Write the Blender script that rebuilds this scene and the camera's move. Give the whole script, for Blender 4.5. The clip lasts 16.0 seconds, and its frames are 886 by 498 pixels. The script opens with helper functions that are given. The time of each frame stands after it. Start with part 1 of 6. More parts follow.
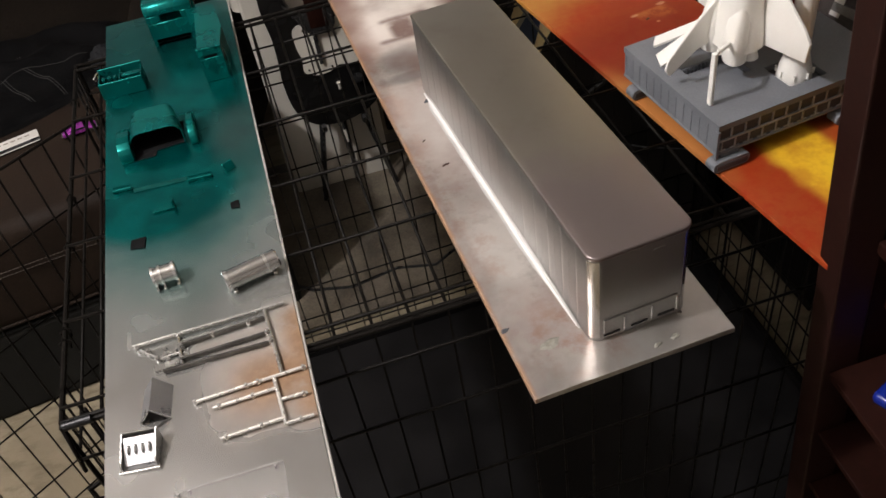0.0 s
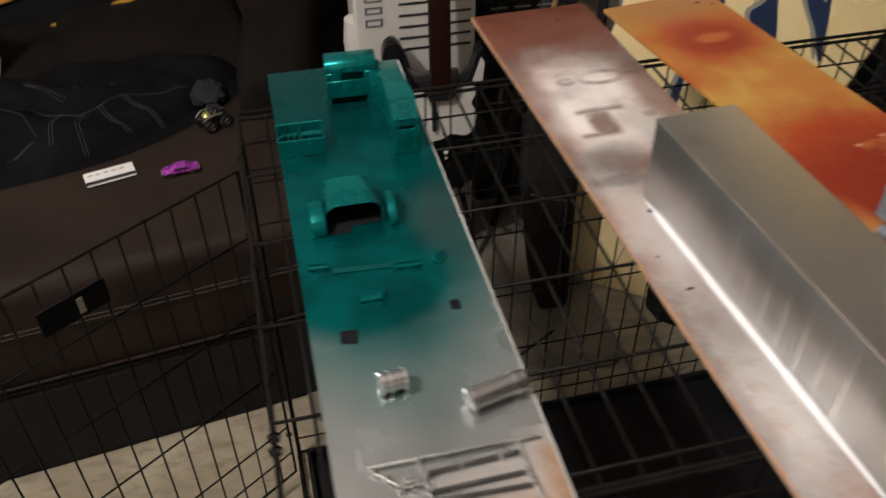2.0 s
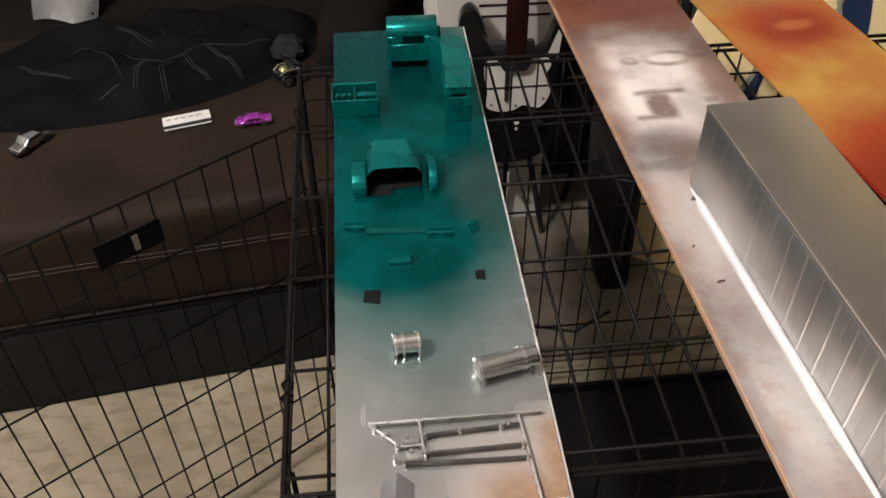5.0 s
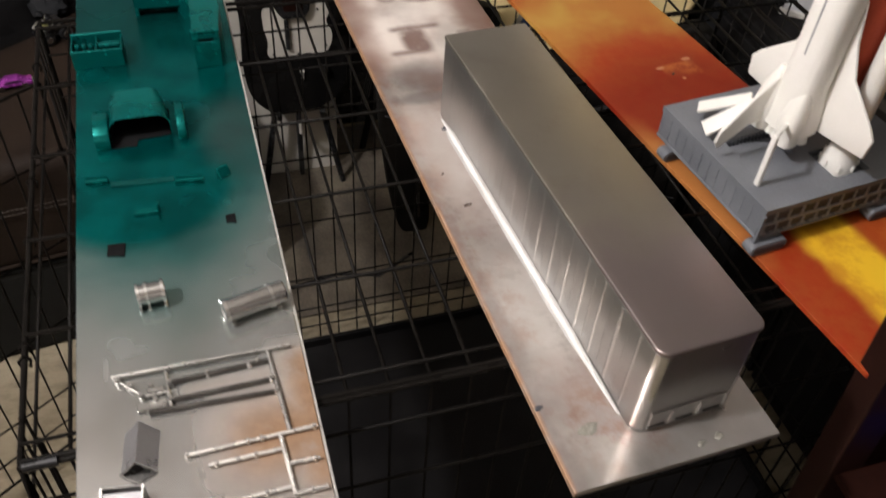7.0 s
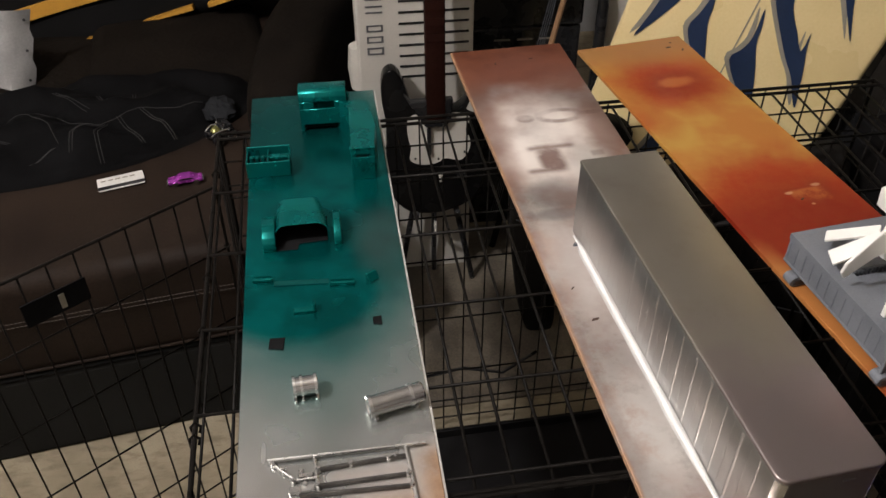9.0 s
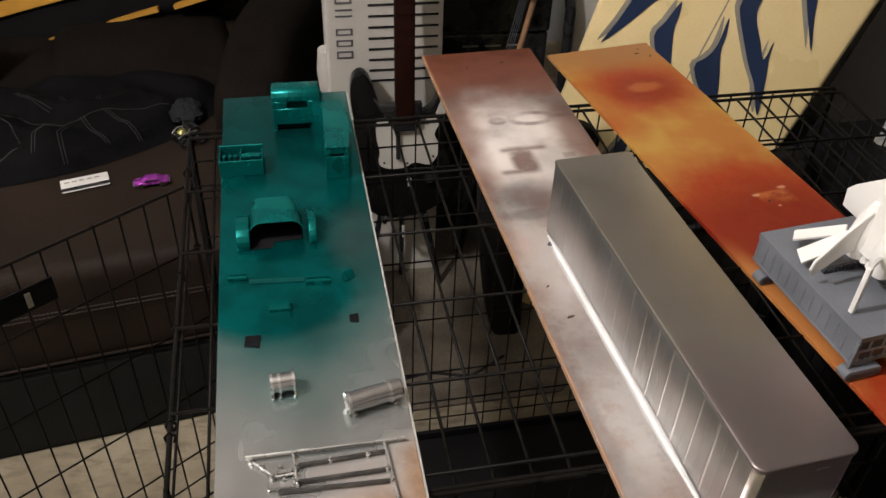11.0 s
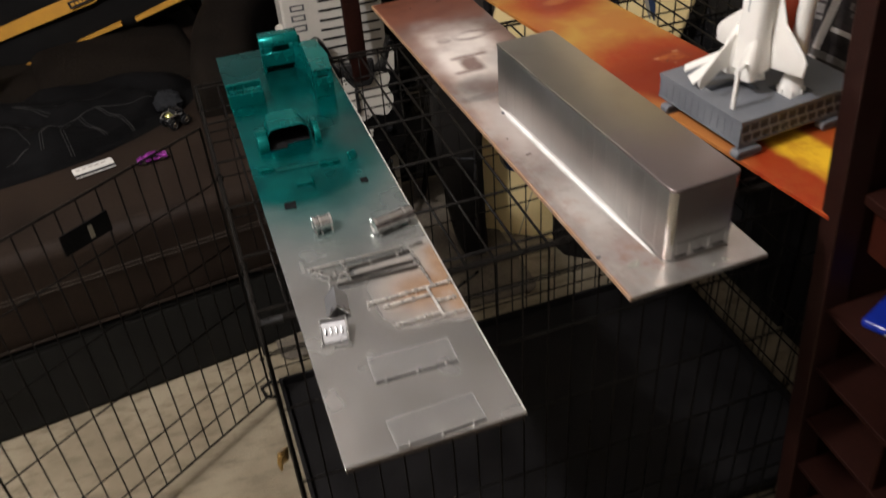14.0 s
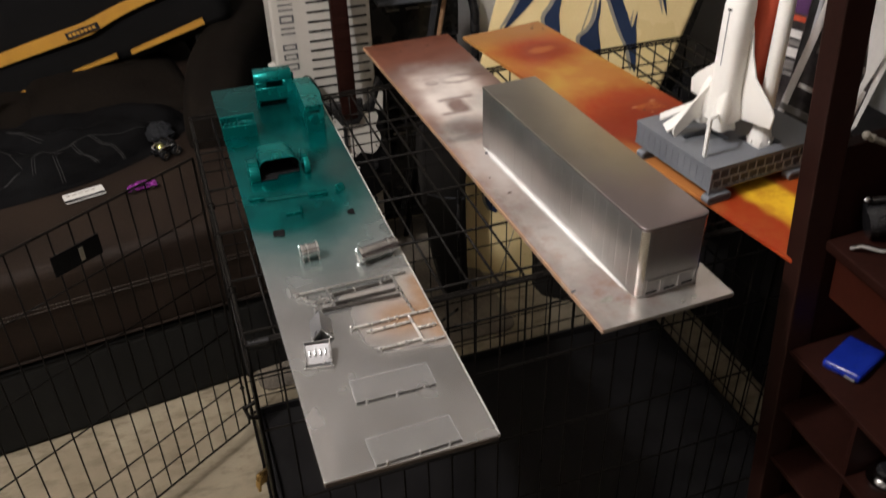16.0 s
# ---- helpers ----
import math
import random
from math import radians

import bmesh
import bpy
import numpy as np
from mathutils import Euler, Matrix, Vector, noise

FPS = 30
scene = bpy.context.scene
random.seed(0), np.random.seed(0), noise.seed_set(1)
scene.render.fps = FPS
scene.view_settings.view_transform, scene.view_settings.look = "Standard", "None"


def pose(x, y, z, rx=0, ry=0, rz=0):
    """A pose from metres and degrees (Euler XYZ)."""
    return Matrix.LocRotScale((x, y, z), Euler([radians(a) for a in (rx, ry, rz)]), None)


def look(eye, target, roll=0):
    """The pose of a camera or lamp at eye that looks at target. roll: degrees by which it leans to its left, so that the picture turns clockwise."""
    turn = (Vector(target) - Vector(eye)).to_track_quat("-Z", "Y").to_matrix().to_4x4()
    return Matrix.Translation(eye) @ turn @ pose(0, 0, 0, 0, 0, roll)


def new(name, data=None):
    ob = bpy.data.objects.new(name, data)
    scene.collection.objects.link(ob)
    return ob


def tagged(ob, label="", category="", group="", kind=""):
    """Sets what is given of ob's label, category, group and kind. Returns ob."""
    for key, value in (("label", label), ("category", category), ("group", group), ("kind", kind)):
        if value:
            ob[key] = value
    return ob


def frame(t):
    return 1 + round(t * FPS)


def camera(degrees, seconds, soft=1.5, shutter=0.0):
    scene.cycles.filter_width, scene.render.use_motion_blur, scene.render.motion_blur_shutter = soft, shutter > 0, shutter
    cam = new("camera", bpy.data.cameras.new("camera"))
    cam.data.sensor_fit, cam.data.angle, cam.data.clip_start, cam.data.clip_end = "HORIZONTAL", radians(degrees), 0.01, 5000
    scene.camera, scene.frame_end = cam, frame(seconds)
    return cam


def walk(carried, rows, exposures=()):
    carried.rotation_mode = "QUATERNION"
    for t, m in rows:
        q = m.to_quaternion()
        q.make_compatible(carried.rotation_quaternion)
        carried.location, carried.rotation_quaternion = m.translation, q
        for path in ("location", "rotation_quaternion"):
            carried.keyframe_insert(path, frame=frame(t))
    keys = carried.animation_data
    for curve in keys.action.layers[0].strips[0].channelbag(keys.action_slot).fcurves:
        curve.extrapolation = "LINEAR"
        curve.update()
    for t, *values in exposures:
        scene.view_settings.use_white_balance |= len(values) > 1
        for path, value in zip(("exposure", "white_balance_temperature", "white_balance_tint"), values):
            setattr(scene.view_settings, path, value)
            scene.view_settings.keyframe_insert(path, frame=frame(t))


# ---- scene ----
cam = camera(54.5, 16.0, shutter=0.9)

PATH = [
    (0, (0.293, -1.121, 1.278), (0.459, 0.309, -0.109), -10.3),
    (0.5, (0.284, -1.118, 1.28), (0.432, 0.328, -0.094), -10.0),
    (1, (0.248, -1.097, 1.286), (0.397, 0.391, -0.042), -7.5),
    (1.5, (0.168, -1.043, 1.29), (0.39, 0.464, -0.006), -3.7),
    (1.7, (0.122, -1.01, 1.287), (0.359, 0.506, 0.004), -2.5),
    (2, (0.055, -0.96, 1.276), (0.335, 0.532, -0.026), -0.4),
    (2.5, (0.005, -0.916, 1.265), (0.329, 0.543, -0.063), 1.4),
    (2.7, (0.022, -0.921, 1.268), (0.307, 0.556, -0.051), -0.1),
    (3, (0.066, -0.933, 1.275), (0.213, 0.557, -0.051), -2.4),
    (3.2, (0.078, -0.936, 1.276), (0.19, 0.556, -0.054), -0.5),
    (5.3, (0.114, -0.975, 1.283), (0.181, 0.48, -0.091), -0.6),
    (5.5, (0.118, -0.975, 1.282), (0.26, 0.447, -0.117), 0.3),
    (5.7, (0.123, -0.975, 1.28), (0.343, 0.416, -0.14), 1.5),
    (6, (0.134, -0.977, 1.277), (0.393, 0.419, -0.132), 1.7),
    (6.2, (0.145, -0.981, 1.279), (0.446, 0.399, -0.138), 2.3),
    (6.5, (0.165, -0.989, 1.282), (0.528, 0.4, -0.11), 3.0),
    (7, (0.191, -1.004, 1.275), (0.609, 0.342, -0.145), 4.5),
    (7.5, (0.2, -1.014, 1.263), (0.582, 0.326, -0.171), 4.2),
    (7.7, (0.193, -1.019, 1.264), (0.494, 0.365, -0.147), 3.2),
    (8, (0.172, -1.025, 1.269), (0.363, 0.379, -0.143), 2.3),
    (8.2, (0.165, -1.026, 1.274), (0.316, 0.403, -0.117), 1.4),
    (8.5, (0.163, -1.027, 1.292), (0.319, 0.408, -0.091), 1.5),
    (8.7, (0.166, -1.029, 1.313), (0.311, 0.449, -0.026), 0.6),
    (9, (0.171, -1.034, 1.335), (0.334, 0.497, 0.059), -0.1),
    (9.5, (0.171, -1.037, 1.337), (0.344, 0.49, 0.058), 0.1),
    (9.7, (0.171, -1.038, 1.337), (0.351, 0.491, 0.061), 0.3),
    (11.8, (0.092, -1.052, 1.321), (0.407, 0.503, 0.105), 1.6),
    (12, (0.058, -1.058, 1.321), (0.394, 0.503, 0.117), 0.5),
    (12.2, (0.032, -1.063, 1.319), (0.42, 0.448, 0.068), -0.3),
    (12.5, (0.015, -1.072, 1.315), (0.57, 0.392, 0.07), 1.0),
    (12.7, (0.01, -1.083, 1.315), (0.645, 0.356, 0.08), 1.9),
    (13, (0.008, -1.113, 1.318), (0.642, 0.36, 0.123), 1.2),
    (13.2, (0.008, -1.145, 1.322), (0.589, 0.351, 0.129), 0.5),
    (13.5, (0.015, -1.215, 1.328), (0.517, 0.327, 0.157), -0.8),
    (13.7, (0.026, -1.276, 1.328), (0.472, 0.27, 0.14), -2.6),
    (14, (0.037, -1.351, 1.329), (0.414, 0.188, 0.109), -4.6),
    (14.2, (0.033, -1.371, 1.332), (0.417, 0.164, 0.108), -4.3),
    (14.5, (0.02, -1.376, 1.337), (0.453, 0.176, 0.151), -3.1),
    (15, (0.01, -1.371, 1.338), (0.444, 0.183, 0.156), -2.6),
    (15.5, (0.017, -1.379, 1.337), (0.454, 0.171, 0.151), -2.4),
    (16, (0.024, -1.392, 1.342), (0.464, 0.191, 0.202), -1.7),
]
walk(cam, [(t, look(eye, target, roll)) for t, eye, target, roll in PATH],
     exposures=[(0, 0.02), (1.5, 0.0), (2.5, 0.12), (5.5, 0.28), (6.0, 0.2), (6.5, 0.06), (7.5, 0.03), (8.0, 0.0), (16.0, 0.0)])

# ---- world and lamps ----
world = bpy.data.worlds.new("room_air")
scene.world = world
world.use_nodes = True
world.node_tree.nodes["Background"].inputs[0].default_value = (0.9, 0.75, 0.6, 1)
world.node_tree.nodes["Background"].inputs[1].default_value = 0.03


def lamp(name, kind, m, energy, colour, size):
    data = bpy.data.lights.new(name, kind)
    data.energy, data.color = energy, colour
    if kind == "AREA":
        data.size = size
    else:
        data.shadow_soft_size = size
    ob = new(name, data)
    ob.matrix_world = m
    return ob


lamp("bulb_lamp", "POINT", pose(-0.83, -0.68, 2.2), 108, (1.0, 0.955, 0.965), 0.05)

# ---- helpers for building ----
UP = Vector((0, 0, 1))


def link(name, bm, material, parent=None, label="", smooth=False):
    mesh = bpy.data.meshes.new(name)
    bm.normal_update()
    bm.to_mesh(mesh)
    bm.free()
    mesh.materials.append(material)
    if smooth:
        mesh.shade_smooth()
        mesh.set_sharp_from_angle(angle=radians(40))
    ob = new(name, mesh)
    if parent is not None:
        ob.parent = parent
    if label:
        ob["label"] = label
    return ob


def part(name, bm, material, parent, label="", smooth=False):
    return link(name, bm, material, parent, label, smooth)


def empty(name, m, label, category, group="", kind=""):
    ob = new(name)
    ob.matrix_world = m
    ob.empty_display_size = 0.05
    return tagged(ob, label, category, group, kind)


def box(x0, x1, y0, y1, z0, z1, bevel=0.0, segs=2, bm=None):
    own = bmesh.new()
    bmesh.ops.create_cube(own, size=1)
    for v in own.verts:
        v.co = ((x0 + x1) / 2 + v.co.x * (x1 - x0), (y0 + y1) / 2 + v.co.y * (y1 - y0), (z0 + z1) / 2 + v.co.z * (z1 - z0))
    if bevel:
        bmesh.ops.bevel(own, geom=own.edges[:], offset=bevel, segments=segs, affect="EDGES", profile=0.5)
    return join(bm, own)


def join(bm, own):
    if bm is None:
        return own
    mesh = bpy.data.meshes.new("scratch")
    own.to_mesh(mesh)
    own.free()
    bm.from_mesh(mesh)
    bpy.data.meshes.remove(mesh)
    return bm


def tube(points, r, n=6, bm=None, caps=True, radii=None):
    """A tube along points."""
    own = bmesh.new()
    pts = [Vector(p) for p in points]
    rings = []
    for i, p in enumerate(pts):
        d = (pts[min(i + 1, len(pts) - 1)] - pts[max(i - 1, 0)]).normalized()
        side = d.cross(UP) if abs(d.z) < 0.95 else d.cross(Vector((1, 0, 0)))
        side.normalize()
        other = d.cross(side)
        rr = radii[i] if radii else r
        rings.append([own.verts.new(p + rr * (math.cos(a) * side + math.sin(a) * other)) for a in (2 * math.pi * k / n for k in range(n))])
    for a, b in zip(rings, rings[1:]):
        for k in range(n):
            own.faces.new((a[k], a[(k + 1) % n], b[(k + 1) % n], b[k]))
    if caps:
        own.faces.new(rings[0][::-1])
        own.faces.new(rings[-1])
    bmesh.ops.recalc_face_normals(own, faces=own.faces[:])
    return join(bm, own)


def prism(outline, depth, axis="z", bevel=0.0, bm=None, base=0.0, segs=2):
    """A plan outline raised by depth; axis is the way it is raised."""
    own = bmesh.new()
    low = [own.verts.new((x, y, base)) for x, y in outline]
    high = [own.verts.new((x, y, base + depth)) for x, y in outline]
    n = len(outline)
    own.faces.new(low[::-1])
    own.faces.new(high)
    for k in range(n):
        own.faces.new((low[k], low[(k + 1) % n], high[(k + 1) % n], high[k]))
    bmesh.ops.recalc_face_normals(own, faces=own.faces[:])
    if bevel:
        bmesh.ops.bevel(own, geom=own.edges[:], offset=bevel, segments=segs, affect="EDGES", profile=0.5)
    if axis == "y":
        for v in own.verts:
            v.co = (v.co.x, v.co.z, v.co.y)
        bmesh.ops.recalc_face_normals(own, faces=own.faces[:])
    elif axis == "x":
        for v in own.verts:
            v.co = (v.co.z, v.co.x, v.co.y)
        bmesh.ops.recalc_face_normals(own, faces=own.faces[:])
    return join(bm, own)


def lathe(profile, n=24, bm=None, centre=(0, 0, 0)):
    """A turned body about z from (radius, height) pairs."""
    own = bmesh.new()
    rings = [[own.verts.new((centre[0] + r * math.cos(2 * math.pi * k / n), centre[1] + r * math.sin(2 * math.pi * k / n), centre[2] + z)) for k in range(n)] for r, z in profile]
    for a, b in zip(rings, rings[1:]):
        for k in range(n):
            own.faces.new((a[k], a[(k + 1) % n], b[(k + 1) % n], b[k]))
    if profile[0][0] > 1e-6:
        own.faces.new(rings[0][::-1])
    if profile[-1][0] > 1e-6:
        own.faces.new(rings[-1])
    bmesh.ops.remove_doubles(own, verts=own.verts[:], dist=1e-6)
    bmesh.ops.recalc_face_normals(own, faces=own.faces[:])
    return join(bm, own)


def moved(bm, m):
    bmesh.ops.transform(bm, matrix=m, verts=bm.verts[:])
    return bm


def rounded(x0, x1, y0, y1, near, n=5, far=None):
    """The outline of a rectangle with rounded corners; those at y1 may have a radius of their own."""
    out, far = [], near if far is None else far
    for cx, cy, a, r in ((x1 - far, y1 - far, 0, far), (x0 + far, y1 - far, 90, far), (x0 + near, y0 + near, 180, near), (x1 - near, y0 + near, 270, near)):
        out += [(cx + r * math.cos(radians(a + 90 * k / n)), cy + r * math.sin(radians(a + 90 * k / n))) for k in range(n + 1)]
    return out


# ---- materials ----
class Nodes:
    """Short calls to lay out a node material."""

    def __init__(self, name):
        self.mat = bpy.data.materials.new(name)
        self.mat.use_nodes = True
        self.tree = self.mat.node_tree
        self.bsdf = self.tree.nodes["Principled BSDF"]
        self.coord = self.tree.nodes.new("ShaderNodeTexCoord").outputs["Object"]

    def put(self, socket, value):
        if isinstance(value, bpy.types.NodeSocket):
            self.tree.links.new(value, socket)
        elif isinstance(value, (tuple, list)) and len(value) == 3 and socket.type == "RGBA":
            socket.default_value = (*value, 1)
        else:
            socket.default_value = value

    def noise(self, scale, detail=4.0, rough=0.55, stretch=None):
        node = self.tree.nodes.new("ShaderNodeTexNoise")
        vec = self.coord
        if stretch:
            mapping = self.tree.nodes.new("ShaderNodeMapping")
            mapping.inputs["Scale"].default_value = stretch
            self.tree.links.new(self.coord, mapping.inputs["Vector"])
            vec = mapping.outputs[0]
        self.tree.links.new(vec, node.inputs["Vector"])
        node.inputs["Scale"].default_value, node.inputs["Detail"].default_value, node.inputs["Roughness"].default_value = scale, detail, rough
        return node.outputs["Fac"]

    def ramp(self, fac, lo, hi, a=0.0, b=1.0):
        node = self.tree.nodes.new("ShaderNodeMapRange")
        node.interpolation_type = "SMOOTHSTEP"
        for k, v in zip(("Value", "From Min", "From Max", "To Min", "To Max"), (fac, lo, hi, a, b)):
            self.put(node.inputs[k], v)
        return node.outputs[0]

    def math(self, op, a, b=0.0):
        node = self.tree.nodes.new("ShaderNodeMath")
        node.operation = op
        self.put(node.inputs[0], a)
        self.put(node.inputs[1], b)
        return node.outputs[0]

    def mix(self, fac, a, b):
        node = self.tree.nodes.new("ShaderNodeMix")
        node.data_type = "RGBA"
        self.put(node.inputs[0], fac)
        self.put(node.inputs[6], a)
        self.put(node.inputs[7], b)
        return node.outputs[2]

    def axes(self):
        node = self.tree.nodes.new("ShaderNodeSeparateXYZ")
        self.tree.links.new(self.coord, node.inputs[0])
        return node.outputs

    def blob(self, cx, cy, rx, ry, soft=0.6, wobble=0.35, scale=18.0):
        """1 inside a wavy ellipse in the plan of the thing, fading out to 0."""
        x, y, _ = self.axes()
        dx = self.math("DIVIDE", self.math("SUBTRACT", x, cx), rx)
        dy = self.math("DIVIDE", self.math("SUBTRACT", y, cy), ry)
        d = self.math("SQRT", self.math("ADD", self.math("MULTIPLY", dx, dx), self.math("MULTIPLY", dy, dy)))
        d = self.math("ADD", d, self.math("MULTIPLY", self.math("SUBTRACT", self.noise(scale, 3), 0.5), wobble))
        return self.ramp(d, 1 - soft / 2, 1 + soft / 2, 1.0, 0.0)

    def rect(self, x0, x1, y0, y1, soft=0.004):
        """1 inside a soft-edged rectangle in the plan of the thing."""
        x, y, _ = self.axes()
        sides = [self.ramp(x, x0 - soft, x0 + soft), self.ramp(x, x1 - soft, x1 + soft, 1.0, 0.0), self.ramp(y, y0 - soft, y0 + soft), self.ramp(y, y1 - soft, y1 + soft, 1.0, 0.0)]
        return self.math("MULTIPLY", self.math("MULTIPLY", sides[0], sides[1]), self.math("MULTIPLY", sides[2], sides[3]))

    def bump(self, height, strength=0.3, distance=0.001):
        node = self.tree.nodes.new("ShaderNodeBump")
        node.inputs["Strength"].default_value, node.inputs["Distance"].default_value = strength, distance
        self.put(node.inputs["Height"], height)
        self.tree.links.new(node.outputs[0], self.bsdf.inputs["Normal"])

    def done(self, colour, rough, metal=0.0, **more):
        self.put(self.bsdf.inputs["Base Color"], colour)
        self.put(self.bsdf.inputs["Roughness"], rough)
        self.put(self.bsdf.inputs["Metallic"], metal)
        for k, v in more.items():
            self.put(self.bsdf.inputs[k.replace("_", " ")], v)
        return self.mat


def plain(name, c1, c2, rough=0.5, metal=0.0, scale=30.0, fine=300.0, bump=0.15, distance=0.0006, spread=0.12, **more):
    """A surface of two near tones, mottled at two scales, with fine relief."""
    n = Nodes(name)
    large, small = n.noise(scale, 3), n.noise(fine, 5)
    tone = n.ramp(n.math("ADD", n.math("MULTIPLY", large, 0.65), n.math("MULTIPLY", small, 0.35)), 0.35, 0.65)
    if bump:
        n.bump(small, bump, distance)
    return n.done(n.mix(tone, c1, c2), n.ramp(large, 0.3, 0.7, max(rough - spread, 0.03), min(rough + spread, 1)), metal, **more)


M_wire = plain("black_wire_enamel", (0.0070, 0.0061, 0.0053), (0.0110, 0.0096, 0.0083), 0.36, 0.0, 40, 400, Specular_IOR_Level=0.05)
M_pin = plain("dull_steel", (0.030, 0.030, 0.031), (0.05, 0.05, 0.052), 0.3, 0.9, 60, 500)
M_tray = plain("black_tray_plastic", (0.0078, 0.0074, 0.0076), (0.0125, 0.0118, 0.0120), 0.5, 0, 12, 250, Specular_IOR_Level=0.07)
M_chrome = plain("chrome_paint", (0.62, 0.62, 0.62), (0.74, 0.74, 0.73), 0.13, 1.0, 30, 500, 0.05, spread=0.05)
M_silver = plain("silver_paint", (0.42, 0.417, 0.405), (0.48, 0.475, 0.462), 0.385, 0.95, 14, 900, 0.12, 0.0003, spread=0.03, Coat_Weight=0.4, Coat_Roughness=0.22)
M_teal = plain("metallic_teal_paint", (0.0, 0.155, 0.143), (0.003, 0.215, 0.195), 0.27, 0.7, 20, 900, 0.1, 0.0003, spread=0.06)
M_grey = plain("grey_primer", (0.142, 0.152, 0.171), (0.184, 0.195, 0.214), 0.62, 0, 25, 500, 0.2)
M_greydark = plain("dark_grey_primer", (0.06, 0.065, 0.075), (0.09, 0.095, 0.105), 0.65, 0, 25, 500, 0.2)
M_white = plain("matt_white_paint", (0.87, 0.85, 0.79), (0.91, 0.89, 0.84), 0.5, 0, 20, 500, 0.1)
M_rust = plain("burnt_orange_paint", (0.42, 0.055, 0.02), (0.5, 0.075, 0.03), 0.5, 0, 30, 500, 0.1)
M_brown = plain("brown_leatherette", (0.0132, 0.0085, 0.0060), (0.0236, 0.0152, 0.0104), 0.72, 0, 7, 260, 0.4, 0.0014, Specular_IOR_Level=0.12)
M_blackcloth = plain("black_cloth", (0.0042, 0.0040, 0.0040), (0.0078, 0.0075, 0.0075), 0.9, 0, 14, 500, 0.5, 0.001, Specular_IOR_Level=0.1)
M_thread = plain("pale_thread", (0.05, 0.041, 0.032), (0.075, 0.062, 0.05), 0.8)
# Black of the flat chips and tag, also put where openings are shaded.
M_chip_shade = plain("dark_chip_and_shade", (0.0085, 0.0085, 0.0088), (0.013, 0.013, 0.0132), 0.9, Specular_IOR_Level=0.0)
M_yellow = plain("yellow_trim", (0.42, 0.20, 0.018), (0.50, 0.25, 0.025), 0.7, 0, 20, 400)
M_wood = plain("dark_red_and_shaded_wood", (0.012, 0.0036, 0.0024), (0.021, 0.0062, 0.0040), 0.6, 0, 6, 120, 0.2, Specular_IOR_Level=0.08)
# Lit copy of the rack's wood for the apron that faces the lamp.
M_litwood = plain("lit_red_wood", (0.030, 0.006, 0.003), (0.045, 0.010, 0.005), 0.45, 0, 6, 120, 0.2, Specular_IOR_Level=0.25)
M_pale = plain("white_plastic", (0.475, 0.45, 0.40), (0.54, 0.515, 0.46), 0.45, 0, 9, 300, 0.1)
M_black = plain("black_plastic", (0.012, 0.012, 0.013), (0.02, 0.02, 0.021), 0.25, 0, 15, 300, 0.1)
M_cream = plain("cream_gelcoat", (0.71, 0.56, 0.275), (0.77, 0.62, 0.325), 0.35, 0, 5, 200, 0.08)
M_blue = plain("navy_paint", (0.006, 0.018, 0.05), (0.009, 0.024, 0.068), 0.4, 0, 8, 200, 0.08)
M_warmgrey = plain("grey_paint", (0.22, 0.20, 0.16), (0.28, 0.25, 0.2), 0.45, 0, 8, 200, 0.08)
M_wall = plain("grey_wall_paint", (0.24, 0.235, 0.23), (0.28, 0.275, 0.27), 0.8, 0, 3, 120, 0.25)
M_bouncewall = plain("unseen_bounce_wall", (0.46, 0.44, 0.41), (0.53, 0.51, 0.48), 0.85, 0, 3, 120, 0.25)
M_card = plain("white_card", (0.62, 0.60, 0.56), (0.70, 0.68, 0.64), 0.4, 0, 30, 300, 0.05)
M_purple = plain("purple_metal_flake", (0.35, 0.05, 0.38), (0.5, 0.08, 0.52), 0.25, 0.6, 60, 800, 0.1)
M_bluebag = plain("blue_vinyl", (0.006, 0.018, 0.22), (0.009, 0.026, 0.29), 0.3, 0, 12, 150, 0.3)
M_brass = plain("brass_metal", (0.5, 0.34, 0.14), (0.6, 0.42, 0.18), 0.3, 1.0, 60, 500)
M_edge = plain("pale_board_edge", (0.42, 0.40, 0.37), (0.52, 0.5, 0.46), 0.5, 0.2, 60, 400, 0.3)


